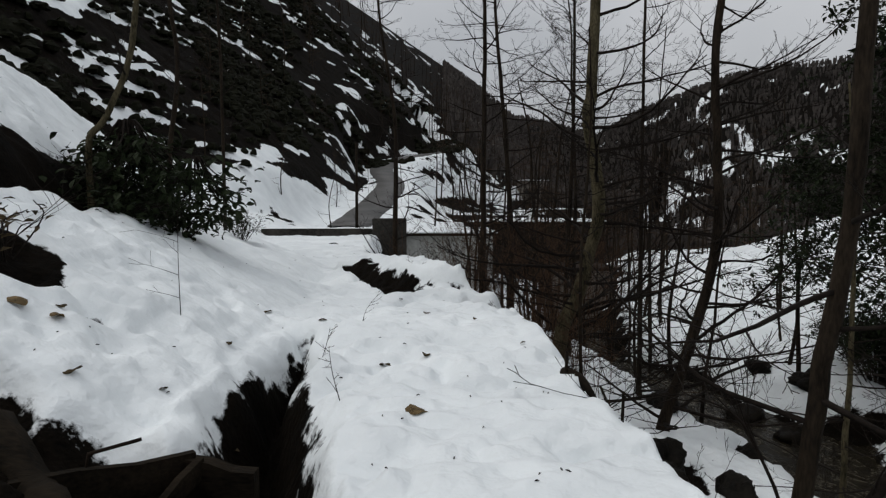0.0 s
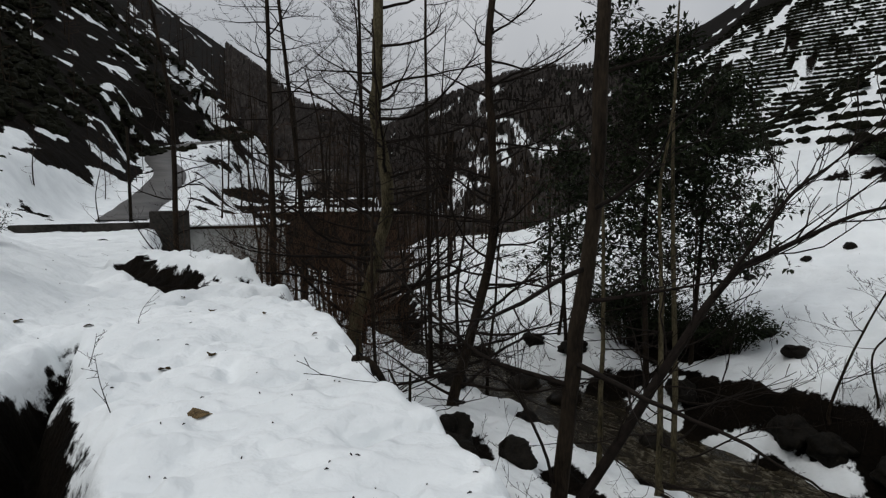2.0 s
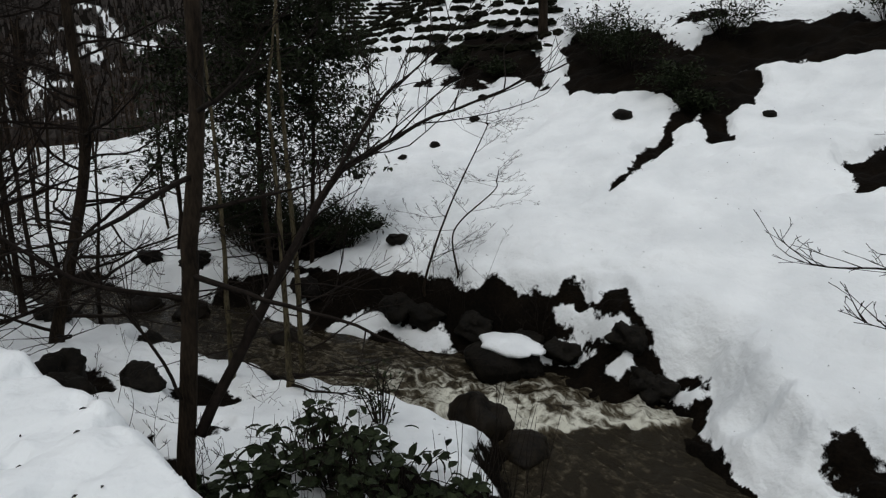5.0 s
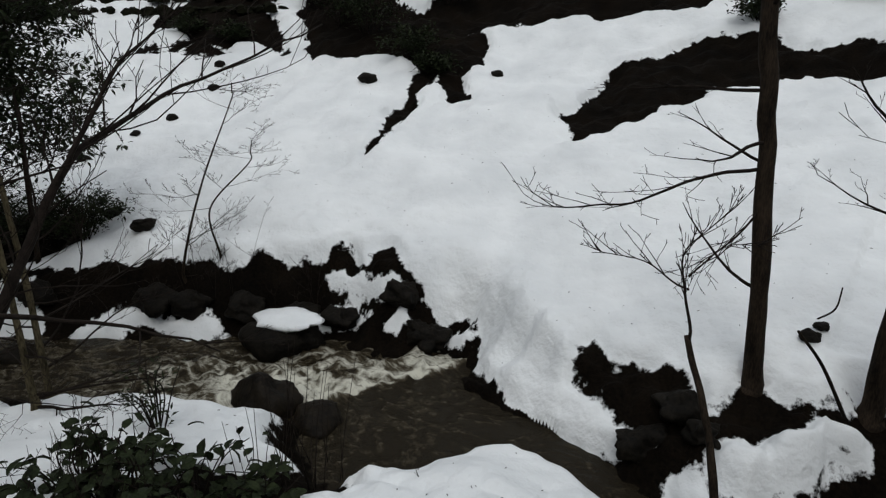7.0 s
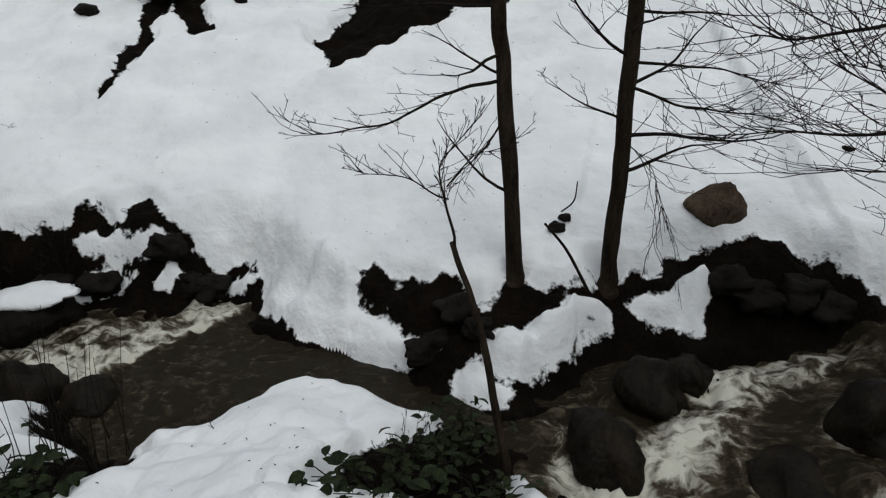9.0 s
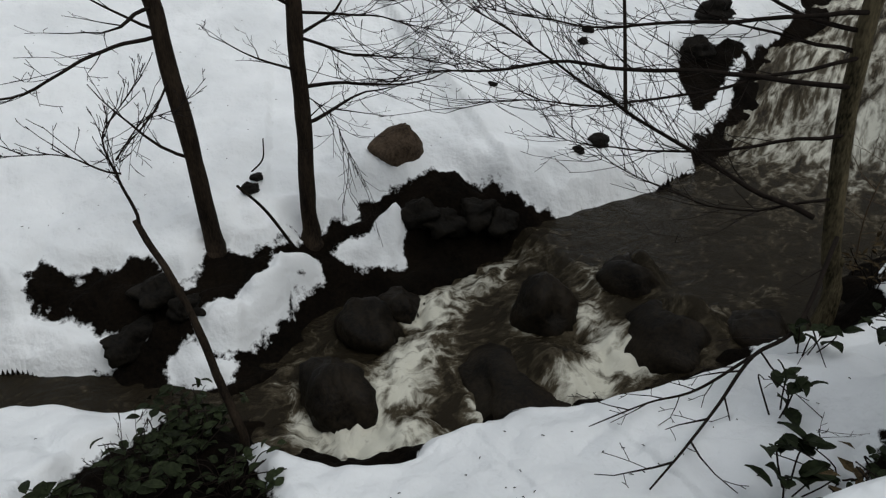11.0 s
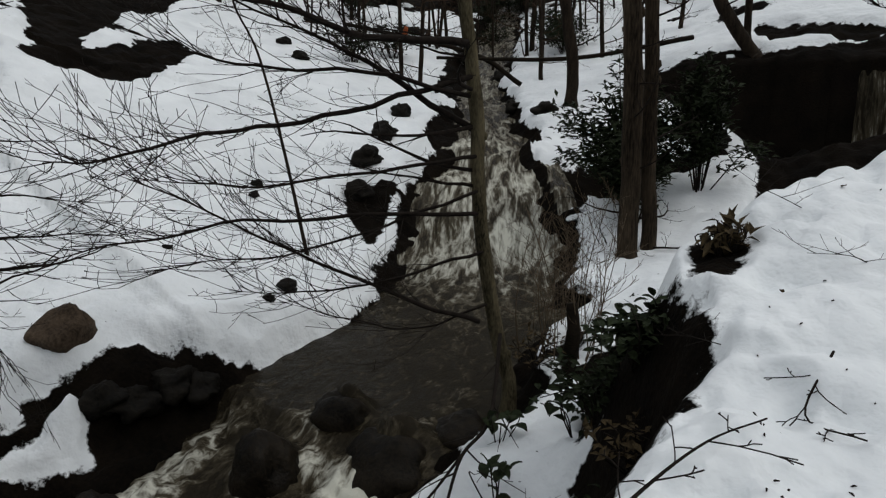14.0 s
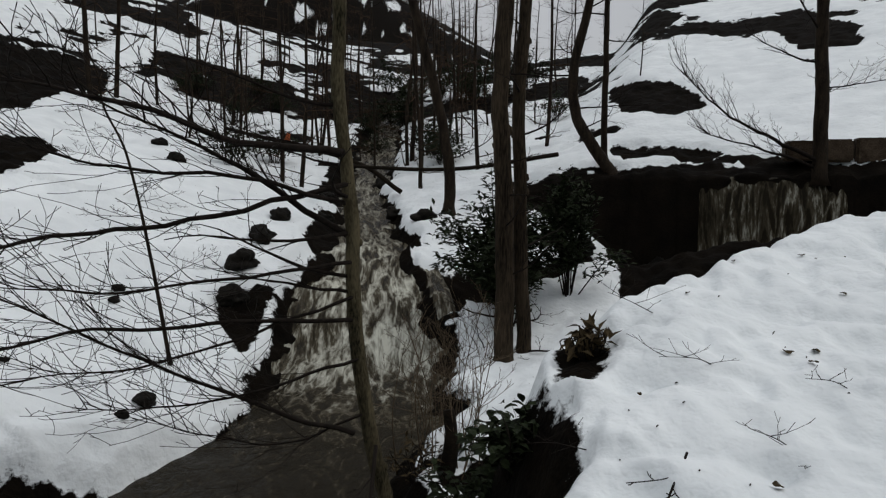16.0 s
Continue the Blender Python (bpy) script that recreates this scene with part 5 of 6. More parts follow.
for k, (x, y, s, h) in enumerate([(19.2, 8.0, 1.5, 1.8), (20.3, 9.3, 1.6, 2.0), (18.0, 6.2, 1.0, 1.1), (21.5, 6.0, 1.5, 1.6), (17.0, 5.3, 0.7, 0.7), (22.6, 2.0, 1.4, 1.4), (22.6, -2.0, 1.4, 1.3), (22.0, 10.8, 1.3, 1.5), (19.3, 12.8, 0.8, 0.7), (19.5, 14.6, 0.8, 0.7), (18.5, -2.9, 0.9, 0.8), (18.8, -5.4, 1.0, 0.8)]):
    leafy_shrub(x, y, s, h, 900, 0.15, "dense dark thicket on the snowy slope", 120 + k, stems=26, flat=0.5, category="thicket", group="thickets on the slope")
for k in range(18):
    a, r = radians(woods_rng.uniform(140, 172)), woods_rng.uniform(24, 46)
    leafy_shrub(r * math.sin(a), r * math.cos(a), 1.2, 1.6, 700, 0.18, "dark evergreen undergrowth in the upstream wood", 140 + k, stems=20, flat=0.5, category="thicket", group="thickets upstream")


for k in range(9):
    a, r = radians(156 + 1.5 * k + woods_rng.uniform(-1, 1)), woods_rng.uniform(40, 60)
    leafy_shrub(r * math.sin(a), r * math.cos(a), 2.0, 3.2, 800, 0.32, "tall dark evergreen undergrowth high in the upstream wood", 210 + k, stems=20, flat=0.6, category="thicket", group="thickets upstream")


def cane_clump(x, y, spread, height, count, label, seed, lean=(0.0, 0.0), radius=0.004, material=None, kids=0):
    rng = random.Random(seed)
    z = ground(x, y)
    thing = empty("cane_clump", x, y, z, label, "shrub", "leafless canes")
    for k in range(count):
        sh = Shape()
        at = Vector((rng.gauss(0, spread * 0.4), rng.gauss(0, spread * 0.4), -0.1))
        h = height * rng.uniform(0.55, 1.1)
        end = at + Vector((lean[0] * h + rng.gauss(0, 0.14) * h, lean[1] * h + rng.gauss(0, 0.14) * h, h))
        line = curve_through([at, (at + end) / 2 + Vector((rng.gauss(0, 0.05), rng.gauss(0, 0.05), 0)) * h, end], 5)
        sh.tube(line, [radius * (1 - 0.7 * i / len(line)) for i in range(len(line))], 4)
        for _ in range(kids):
            i = rng.randrange(3, len(line) - 1)
            sprout(sh, line[i], Vector((rng.gauss(0, 1), rng.gauss(0, 1), 0.8)), h * rng.uniform(0.2, 0.4), radius * 0.5, 1, rng, kids=4)
        sh.put("cane", material or TWIG, thing)
    return thing


cane_clump(4.7, 3.05, 0.55, 1.35, 26, "clump of thin upright leafless canes on the bank", 161, radius=0.006)
cane_clump(2.0, -6.85, 0.5, 2.0, 13, "stump with a thicket of brown leafless shoots", 162, radius=0.010, material=CANE_BROWN, kids=5)
cane_clump(2.35, -7.5, 0.5, 1.6, 20, "brown leafless shoots by the small fall", 163, radius=0.005, material=CANE_BROWN, kids=4)
cane_clump(1.9, 9.3, 0.6, 2.0, 24, "reddish leafless thicket at the foot of the alder", 164, radius=0.007, material=TWIG_RED, kids=4)
cane_clump(1.2, 11.8, 0.9, 2.6, 30, "reddish leafless thicket behind the terrace", 165, radius=0.009, material=TWIG_RED, kids=6)
cane_clump(0.4, 15.0, 1.0, 3.0, 30, "reddish leafless thicket before the white shed", 166, radius=0.01, material=TWIG_RED, kids=6)
cane_clump(2.9, 18.0, 1.4, 3.2, 36, "reddish leafless thicket before the sheds", 167, radius=0.012, material=TWIG_RED, kids=6)
cane_clump(6.0, 23.0, 1.8, 3.6, 36, "brown leafless thicket along the stream", 168, radius=0.013, material=TWIG_RED, kids=6)
leafy_shrub(3.0, 2.9, 0.6, 0.7, 87, 0.14, "dark bramble tangle below the path", 180, stems=26, broad=True)
leafy_shrub(3.4, 3.5, 0.6, 0.75, 87, 0.14, "dark bramble tangle below the path", 181, stems=26, broad=True)
leafy_shrub(2.7, 3.8, 0.5, 0.7, 114, 0.14, "dark bramble tangle at the alder's foot", 182, stems=24, broad=True)
leafy_shrub(2.3, -6.6, 0.4, 0.5, 120, 0.09, "ivy and dead leaves round the stump", 183, stems=20, material=DEAD)
leafy_shrub(1.0, -4.4, 0.5, 0.5, 240, 0.09, "dark ivy on the earthen bank", 184, stems=20, broad=True)
cane_clump(3.9, 4.3, 0.7, 1.0, 18, "thin dark canes among brambles on the snowy bench", 186, kids=2)
cane_clump(3.3, 4.0, 0.5, 0.9, 14, "thin dark canes among brambles on the snowy bench", 187, kids=2)
cane_clump(4.0, 0.1, 0.5, 0.7, 16, "thin brown canes at the water's edge", 188, kids=2)
cane_clump(3.1, 3.3, 0.5, 0.9, 22, "thin dark brambles below the path", 185, kids=2)
cane_clump(2.6, 4.9, 0.5, 0.8, 12, "thin leafless twigs on the dark slope", 169, kids=3)
cane_clump(2.4, 6.6, 0.6, 0.9, 14, "thin leafless twigs on the dark slope", 170, kids=3)
cane_clump(5.0, 8.3, 0.7, 1.1, 16, "thin leafless twigs by the stream", 171, kids=4)
cane_clump(4.6, 10.6, 0.8, 1.4, 18, "thin leafless twigs by the stream", 172, kids=4)
cane_clump(8.7, 6.6, 0.5, 1.3, 12, "leafless shoots on the far bank", 173, kids=3)
cane_clump(8.9, 4.9, 0.4, 1.0, 8, "leafless shoots on the far bank", 174, kids=3)


# ---- tea rows ----
def tea_rows(name, label, xs, ys, levels, seed, gap=0.45, size=0.5, keep=0.1, inside=None, wander=0.25, stray=0.12):
    """Rows of low rounded tea bushes that follow the contours of a slope."""
    rng = random.Random(seed)
    X, Y = np.meshgrid(xs, ys, indexing="ij")
    Z, _ = land(X.ravel(), Y.ravel())
    Z = Z.reshape(X.shape)
    verts, faces = [], []
    for level in levels:
        wob = rng.uniform(0, 50)
        for j, y in enumerate(ys):
            col = Z[:, j]
            k = np.argmax(col > level + wander * noise.noise(Vector((y * 0.12, wob, 0))))
            if k == 0:
                continue
            x = xs[k - 1] + (level - col[k - 1]) / (col[k] - col[k - 1] + 1e-6) * (xs[k] - xs[k - 1])
            n = noise.noise(Vector((x * 0.11, y * 0.11, 3))) + 0.5 * noise.noise(Vector((x * 0.4, y * 0.4, 9)))
            if n < keep - 0.35 or (inside and not inside(x, y)):
                continue
            w, h = size * rng.uniform(0.8, 1.3), size * rng.uniform(0.75, 1.25)
            x, yy = x + rng.gauss(0, stray), y + rng.gauss(0, stray)
            z = level
            b, tw = len(verts), rng.uniform(0, 6)
            for i, (rad, up) in enumerate(((1.0, -0.5), (1.08, 0.1), (0.85, 0.55), (0.45, 0.85))):
                for q in range(7):
                    a = 6.2832 * q / 7 + tw
                    m = 1 + rng.uniform(-0.4, 0.4)
                    verts.append((x + math.cos(a) * rad * w * m * 0.8, yy + math.sin(a) * rad * w * m * 1.15, z + up * h * (1 + rng.uniform(-0.15, 0.15))))
            verts.append((x, yy, z + 0.95 * h))
            for i in range(3):
                for q in range(7):
                    p, r = b + i * 7 + q, b + i * 7 + (q + 1) % 7
                    faces.append((p, r, r + 7, p + 7))
            for q in range(7):
                faces.append((b + 21 + q, b + 21 + (q + 1) % 7, b + 28))
    ob = link_mesh(name, verts, faces, TEA, even=False)
    return tagged(ob, label, "tea bushes", kind="stuff")


tea_rows("tea_rows", "rows of dark tea bushes terracing the snowy hillside", np.arange(14, 70, 0.5), np.arange(12, 66, 0.34), np.arange(3.2, 30, 0.52), 201, size=0.21, keep=0.04,
         inside=lambda x, y: y > 11.5 + 0.55 * max(0, x - 21) * (1 if x < 30 else 0.9) - (2.5 if x < 21 else 0))
tea_rows("tea_rows", "dark tea bushes with snow between them on the steep hillside", np.arange(-8, -120, -0.6), np.arange(9, 110, 0.6), np.arange(2.6, 46, 0.9), 202, size=0.3, keep=0.34, wander=0.7, stray=0.3, inside=lambda x, y: x < (-11 if y < 17 else -6.5) and not (y > 18 and x > -7 - 0.12 * y))
tea_rows("tea_rows", "rows of dark tea bushes up to the snowy hill's crest", np.arange(30, 270, 1.0), np.arange(20, 240, 1.1), np.arange(9, 80, 1.8), 203, size=0.85, keep=0.1, inside=lambda x, y: x > 0.66 * y and y > 0.42 * x and (x > 62 or y > 62))


def hill_scrub():
    """Old tea bushes and scrub strewn unevenly over the steep hillside above the path."""
    rng = random.Random(204)
    spots = []
    while len(spots) < 3200:
        a, r = radians(rng.uniform(-40, 3)), 13 + 110 * rng.random() ** 1.3
        x, y = r * math.sin(a), r * math.cos(a)
        foot = float(np.interp(y, [p[0] for p in FOOT], [p[1] for p in FOOT]))
        if foot - x < 8.5 or math.hypot(x + 5, (y - 60) * 0.3) < 5 or noise.noise(Vector((x * 0.09, y * 0.09, 7))) + 0.6 * noise.noise(Vector((x * 0.3, y * 0.3, 2))) < 0.05:
            continue
        spots.append((x, y))
    verts, faces = [], []
    for (x, y), z in zip(spots, heights([p[0] for p in spots], [p[1] for p in spots])):
        size = rng.uniform(0.12, 0.34) * (1 + math.hypot(x, y) * 0.011)
        b, tw = len(verts), rng.uniform(0, 6)
        for rad, up in ((1.0, -0.6), (1.1, 0.0), (0.8, 0.5), (0.35, 0.8)):
            for q in range(6):
                m = rng.uniform(0.7, 1.35)
                verts.append((x + math.cos(1.047 * q + tw) * rad * size * m, y + math.sin(1.047 * q + tw) * rad * size * m * 1.5, z + up * size * rng.uniform(0.7, 1.3)))
        for i in range(3):
            for q in range(6):
                p, r = b + i * 6 + q, b + i * 6 + (q + 1) % 6
                faces.append((p, r, r + 6, p + 6))
        faces.append(tuple(b + 18 + q for q in range(6)))
    ob = link_mesh("hill_scrub", verts, faces, TEA, even=False)
    tagged(ob, "dark scrub and old bushes poking through the hillside snow", "scrub", kind="stuff")


hill_scrub()


def far_woods():
    """Leafless woods on the distant slopes, too many and too far to count."""
    rng = np.random.RandomState(8)
    n = 17000
    az, r = np.radians(rng.uniform(-26, 34, n)), rng.uniform(115, 420, n)
    x, y = r * np.sin(az), r * np.cos(az)
    z, s = land(x, y)
    verts, faces = [], []
    for k in range(n):
        if s[k] > 0.05 or az[k] < 0.0:
            continue
        h, w = rng.uniform(1.8, 4.2), rng.uniform(0.3, 0.75)
        b = len(verts)
        for q in range(3):
            a = 2.1 * q + k
            verts.append((x[k] + 0.12 * math.cos(a), y[k] + 0.12 * math.sin(a), z[k] - 0.5))
        for q in range(3):
            a = 2.1 * q + k + 0.5
            verts.append((x[k] + w * math.cos(a), y[k] + w * math.sin(a), z[k] + h * rng.uniform(0.35, 0.6)))
        for q in range(3):
            a = 2.1 * q + k + 1.1
            verts.append((x[k] + 0.75 * w * math.cos(a), y[k] + 0.75 * w * math.sin(a), z[k] + h * rng.uniform(0.8, 1.0)))
        for q in range(3):
            p = (q + 1) % 3
            faces += [(b + q, b + p, b + 3 + p, b + 3 + q), (b + 3 + q, b + 3 + p, b + 6 + p, b + 6 + q)]
        faces.append((b + 6, b + 7, b + 8))
    ob = link_mesh("far_woods", verts, faces, WOODS, even=False)
    tagged(ob, "brown leafless woods on the distant mountainside", "woods", kind="stuff")


far_woods()


# ---- boulders ----
def boulder(x, y, size, label, seed, z=None, material=None, cap=None, uneven=0.22, facets=True):
    rng = random.Random(seed)
    z = ground(x, y) if z is None else z
    thing = empty("boulder", x, y, z, label, "rock", "rocks of the stream")
    sh = Shape()
    sh.lump((0, 0, size[2] * 0.25), size, rng, 20, 30, uneven * 0.7, facets)
    sh.put("stone", material or ROCK, thing)
    if cap:
        sn = Shape()
        sn.lump((0.1 * size[0], 0, size[2] * (0.75 + cap)), (size[0] * 0.62, size[1] * 0.72, size[2] * 0.3), rng, 12, 22, 0.3)
        sn.put("snow_cap", SNOW, thing, "thick rounded cap of snow")
    return thing


for k, (x, y, s, z) in enumerate([(4.5, -4.25, (0.36, 0.34, 0.42), -2.48), (4.2, -5.25, (0.38, 0.3, 0.34), -2.25), (3.25, -4.85, (0.48, 0.42, 0.42), -2.4), (3.75, -3.4, (0.72, 0.5, 0.3), -2.72), (4.8, -1.85, (0.45, 0.36, 0.4), -2.82),
                                  (2.75, -5.5, (0.4, 0.32, 0.26), -2.2), (6.5, 4.35, (0.34, 0.42, 0.36), -2.8), (6.45, 3.6, (0.34, 0.3, 0.2), -2.85), (6.6, 11.6, (0.35, 0.3, 0.25), -2.95),
                                  (6.2, 12.8, (0.4, 0.35, 0.28), -3.0), (6.9, 9.0, (0.3, 0.25, 0.2), -2.9), (5.55, -2.6, (0.4, 0.34, 0.3), -2.65), (5.75, -3.1, (0.3, 0.25, 0.2), -2.6), (6.35, -14.3, (0.4, 0.35, 0.35), -1.2), (7.3, -14.2, (0.35, 0.4, 0.4), -1.1)]):
    boulder(x, y, s, "dark wet boulder in the rapids", 300 + k, z, WET_ROCK, uneven=0.3, facets=False)
boulder(8.3, 5.05, (0.5, 0.72, 0.32), "flat dark boulder under a thin pillow of snow", 330, -2.76, cap=0.5)
boulder(7.5, -4.1, (0.3, 0.38, 0.34), "bare brown boulder above the bank", 341, ground(7.5, -4.1) - 0.1, ROCK_BROWN, uneven=0.14)
for k, (x, y, s) in enumerate([(6.55, -0.3, 0.34), (6.75, -0.7, 0.3), (6.35, -0.9, 0.22), (6.45, -4.2, 0.34), (6.35, -4.7, 0.36), (6.1, -4.9, 0.3), (6.6, -3.95, 0.3), (8.6, 5.9, 0.4), (8.75, 5.1, 0.38), (8.9, 4.4, 0.36), (9.0, 3.4, 0.35), (8.8, 2.8, 0.33), (8.5, 6.9, 0.4), (8.4, 7.5, 0.42), (8.75, 3.0, 0.3), 
                              (8.2, -11.2, 0.4), (8.5, -12.0, 0.4), (8.9, -13.3, 0.45), (3.5, 7.4, 0.35), (3.0, 8.5, 0.45), (2.7, 7.6, 0.4), (4.6, 9.4, 0.35), (4.1, 11.5, 0.4),
                              (4.9, 13.4, 0.4), (7.9, 9.5, 0.4), (7.5, 12.8, 0.4), (7.3, 14.5, 0.4), (9.9, -15.6, 0.35), (9.6, -17.6, 0.35), (6.3, -17.5, 0.4), (8.0, -19.5, 0.4), (11.2, -20.6, 0.4), (10.8, -24.5, 0.5), (13.2, -26.2, 0.5), (4.0, -14.2, 0.4), (0.9, -19.4, 0.5), (-0.2, -20.6, 0.6), (1.9, -19.0, 0.5)]):
    boulder(x, y, (s * 0.75, s * 0.85, s * 0.6), "dark mossy rock of the stream bank", 340 + k, uneven=0.42)
for k, (x, y, s) in enumerate([(17.67, 12.28, 0.16), (16.49, 11.72, 0.16), (14.51, 11.71, 0.15), (16.34, 6.89, 0.24), (13.36, 11.93, 0.13), (12.28, 12.58, 0.13), (10.23, 9.89, 0.18), (9.56, 8.64, 0.2), (17.19, 3.56, 0.14), (9.54, -9.42, 0.1),
                               (8.04, -6.09, 0.07), (6.42, -6.87, 0.17), (6.3, -6.35, 0.09), (7.6, -2.05, 0.1), (7.75, -2.2, 0.08), (9.78, -9.77, 0.12), (18, -20, 0.3), (20, -24, 0.3), (15.5, -18, 0.3)]):
    boulder(x, y, (s, s * 1.15, s * 0.7), "small dark stone poking out of the snow", 400 + k)


# ---- side fall ----
def side_fall():
    nx, nz = 70, 60
    verts, faces, uvs, froth = [], [], [], []
    for i in range(nx):
        f = i / (nx - 1)
        x = -1.3 - 4.0 * f
        for j in range(nz):
            g = j / (nz - 1)
            ridge = 0.10 * noise.noise(Vector((x * 3.1, g * 0.8, 0))) + 0.05 * noise.noise(Vector((x * 9, g * 1.5, 4)))
            z = 2.16 - 0.22 * abs(noise.noise(Vector((x * 0.9, 0, 8)))) - 3.02 * g ** 1.15
            verts.append((x - 0.12 * g * (0.5 - f), -20.98 + 0.75 * math.sqrt(g) * (0.6 + 0.4 * math.sin(f * 3.1)) + ridge * min(1, 4 * g), z))
            uvs.append((x * 1.1, 3 * g * 0.3))
            froth.append(0.5 + 0.3 * noise.noise(Vector((x * 1.1, 0.3 * g, 5))) + 0.25 * f + 1.6 * max(0, g - 0.5) ** 1.2)
    for i in range(nx - 1):
        for j in range(nz - 1):
            a = i * nz + j
            faces.append((a, a + 1, a + nz + 1, a + nz))
    ob = link_mesh("water", verts, faces, WATER)
    uv = ob.data.uv_layers.new(name="flow")
    for l in ob.data.loops:
        uv.data[l.index].uv = uvs[l.vertex_index]
    ob.data.attributes.new("froth", "FLOAT", "POINT").data.foreach_set("value", froth)
    tagged(ob, "thin curtain of water over a dark rock ledge", "waterfall", kind="structure")


side_fall()


# ---- buildings and the road down the valley ----
def shed(name, x, y, z, size, turn, label, wall, roof_label, windows=0, rise=0.35, snow=True):
    thing = empty(name, x, y, z, label, "building")
    thing.rotation_euler = (0, 0, turn)
    w, d, h = size
    b = Shape()
    for cx, cy, sx, sy in ((0, -d / 2 + 0.1, w, 0.2), (0, d / 2 - 0.1, w, 0.2), (-w / 2 + 0.1, 0, 0.2, d - 0.4), (w / 2 - 0.1, 0, 0.2, d - 0.4)):
        b.box((cx, cy, h / 2 - 0.6), (sx, sy, h + 1.2))
    b.put("wall", wall, thing, even=False)
    r = Shape()
    r.box((0, 0, h + 0.06), (w + 0.5, d + 0.5, 0.12))
    roof = r.put("roof", RUST, thing, roof_label, even=False)
    if snow:
        s = Shape()
        n = 14
        base = len(s.v)
        for i in range(n + 1):
            for j in range(5):
                px, py = (i / n - 0.5) * (w + 0.44), (j / 4 - 0.5) * (d + 0.44)
                edge = 0.0 if i in (0, n) or j in (0, 4) else 1.0
                s.v.append(Vector((px, py, h + 0.125 + (0.14 + 0.05 * noise.noise(Vector((px, py, 2)))) * (0.45 + 0.55 * edge))))
        for i in range(n):
            for j in range(4):
                a = base + i * 5 + j
                s.f.append((a, a + 5, a + 6, a + 1))
        s.box((0, 0, h + 0.15), (w + 0.44, d + 0.44, 0.05))
        s.put("snow_layer", SNOW, thing, "layer of old snow", even=True)
    for k in range(windows):
        px = (k + 0.5) / windows * w - w / 2
        win = Shape()
        win.box((px, -d / 2 - 0.012, h * 0.6), (0.9, 0.03, 0.9))
        g = win.put("window", CONCRETE, thing, even=False)
        pane = Shape()
        pane.box((px, -d / 2 - 0.032, h * 0.6), (0.76, 0.02, 0.76))
        pane.put("pane", GLASS_DARK, g, even=False)
    return thing


shed("white_shed", 0.25, 33.5, -3.0, (4.2, 5.0, 2.75), 0.03, "low white-plastered shed with snow on its roof", PLASTER, "dark roof edge")
shed("long_shed", 7.2, 47.0, -3.6, (8.5, 5.0, 3.4), -0.12, "long dark shed with a snowy roof beyond the trees", RUST, "rusty sheet roof")
shed("stone_hut", 6.3, 30.0, -4.0, (2.6, 2.6, 2.3), 0.2, "small rough stone hut by the stream", PALE_STONE, "dark flat roof", snow=False)
shed("hill_house", 16.4, 118.0, ground(16.4, 118.0) - 0.5, (4.5, 5, 4.6), 0.1, "weathered pale house on the slope across the valley", PALE_STONE, "grey roof", windows=3)


def retaining_wall():
    thing = empty("retaining_wall", -5.5, 29.0, ground(-5.5, 29.0), "dark weathered concrete wall at the end of the path", "wall")
    b = Shape()
    b.box((-0.2, 0, -0.42), (5.0, 0.4, 1.5), 0.05)
    b.put("wall_run", CONCRETE, thing, even=False)
    p = Shape()
    p.box((3.1, -0.2, -0.2), (1.5, 1.2, 2.0), 0.05)
    p.put("pier", CONCRETE, thing, "dark block at the wall's end", even=False)


retaining_wall()


def ribbon(line, width, lift, name, material, label):
    pts = curve_through([(x, y, 0) for x, y in line], 10)
    verts, faces, edges = [], [], []
    for k, p in enumerate(pts):
        d = (pts[min(k + 1, len(pts) - 1)] - pts[max(k - 1, 0)]).normalized()
        edges.append((p, Vector((-d.y, d.x, 0))))
    spots = [p + n * width * f for p, n in edges for f in (-0.5, 0, 0.5)]
    high = heights([q.x for q in spots], [q.y for q in spots])
    for k, (p, n) in enumerate(edges):
        z = max(high[3 * k:3 * k + 3]) + lift
        for s in (-0.5, -0.49, 0.49, 0.5):
            q = p + n * width * s
            verts.append((q.x, q.y, z - (0.5 if abs(s) == 0.5 else 0)))
    for k in range(len(pts) - 1):
        for j in range(3):
            a = k * 4 + j
            faces.append((a, a + 1, a + 5, a + 4))
    return tagged(link_mesh(name, verts, faces, material), label, "road", kind="structure")


ribbon([(x, y) for x, y, _ in ROAD], 2.6, 0.06, "road", ASPHALT, "narrow wet grey road winding up the valley")


def utility_pole(x, y, height):
    z = ground(x, y)
    thing = empty("utility_pole", x, y, z, "thin dark wooden pole beside the road", "pole")
    s = Shape()
    s.tube([Vector((0, 0, -0.3)), Vector((0.02, 0, height * 0.5)), Vector((0.03, 0, height))], [0.09, 0.08, 0.065], 10)
    s.put("post", OLD_WOOD, thing)


utility_pole(-5.0, 37.0, 5.0)


# ---- near the path ----
def plank(shape, a, b, tall, thick):
    """A board on edge from a to b, its top at their height."""
    a, b = Vector(a), Vector(b)
    side = Vector((-(b - a).y, (b - a).x, 0)).normalized() * thick * 0.5
    base = len(shape.v)
    for f in (0, 0.33, 0.66, 1):
        p = a.lerp(b, f) + Vector((0, 0, 0.012 * math.sin(f * 7)))
        shape.v += [p + side, p - side, p - side - Vector((0, 0, tall)), p + side - Vector((0, 0, tall))]
    for k in range(3):
        for q in range(4):
            u, w = base + 4 * k + q, base + 4 * k + (q + 1) % 4
            shape.f.append((u, w, w + 4, u + 4))
    shape.f += [(base + 3, base + 2, base + 1, base), (base + 12, base + 13, base + 14, base + 15)]


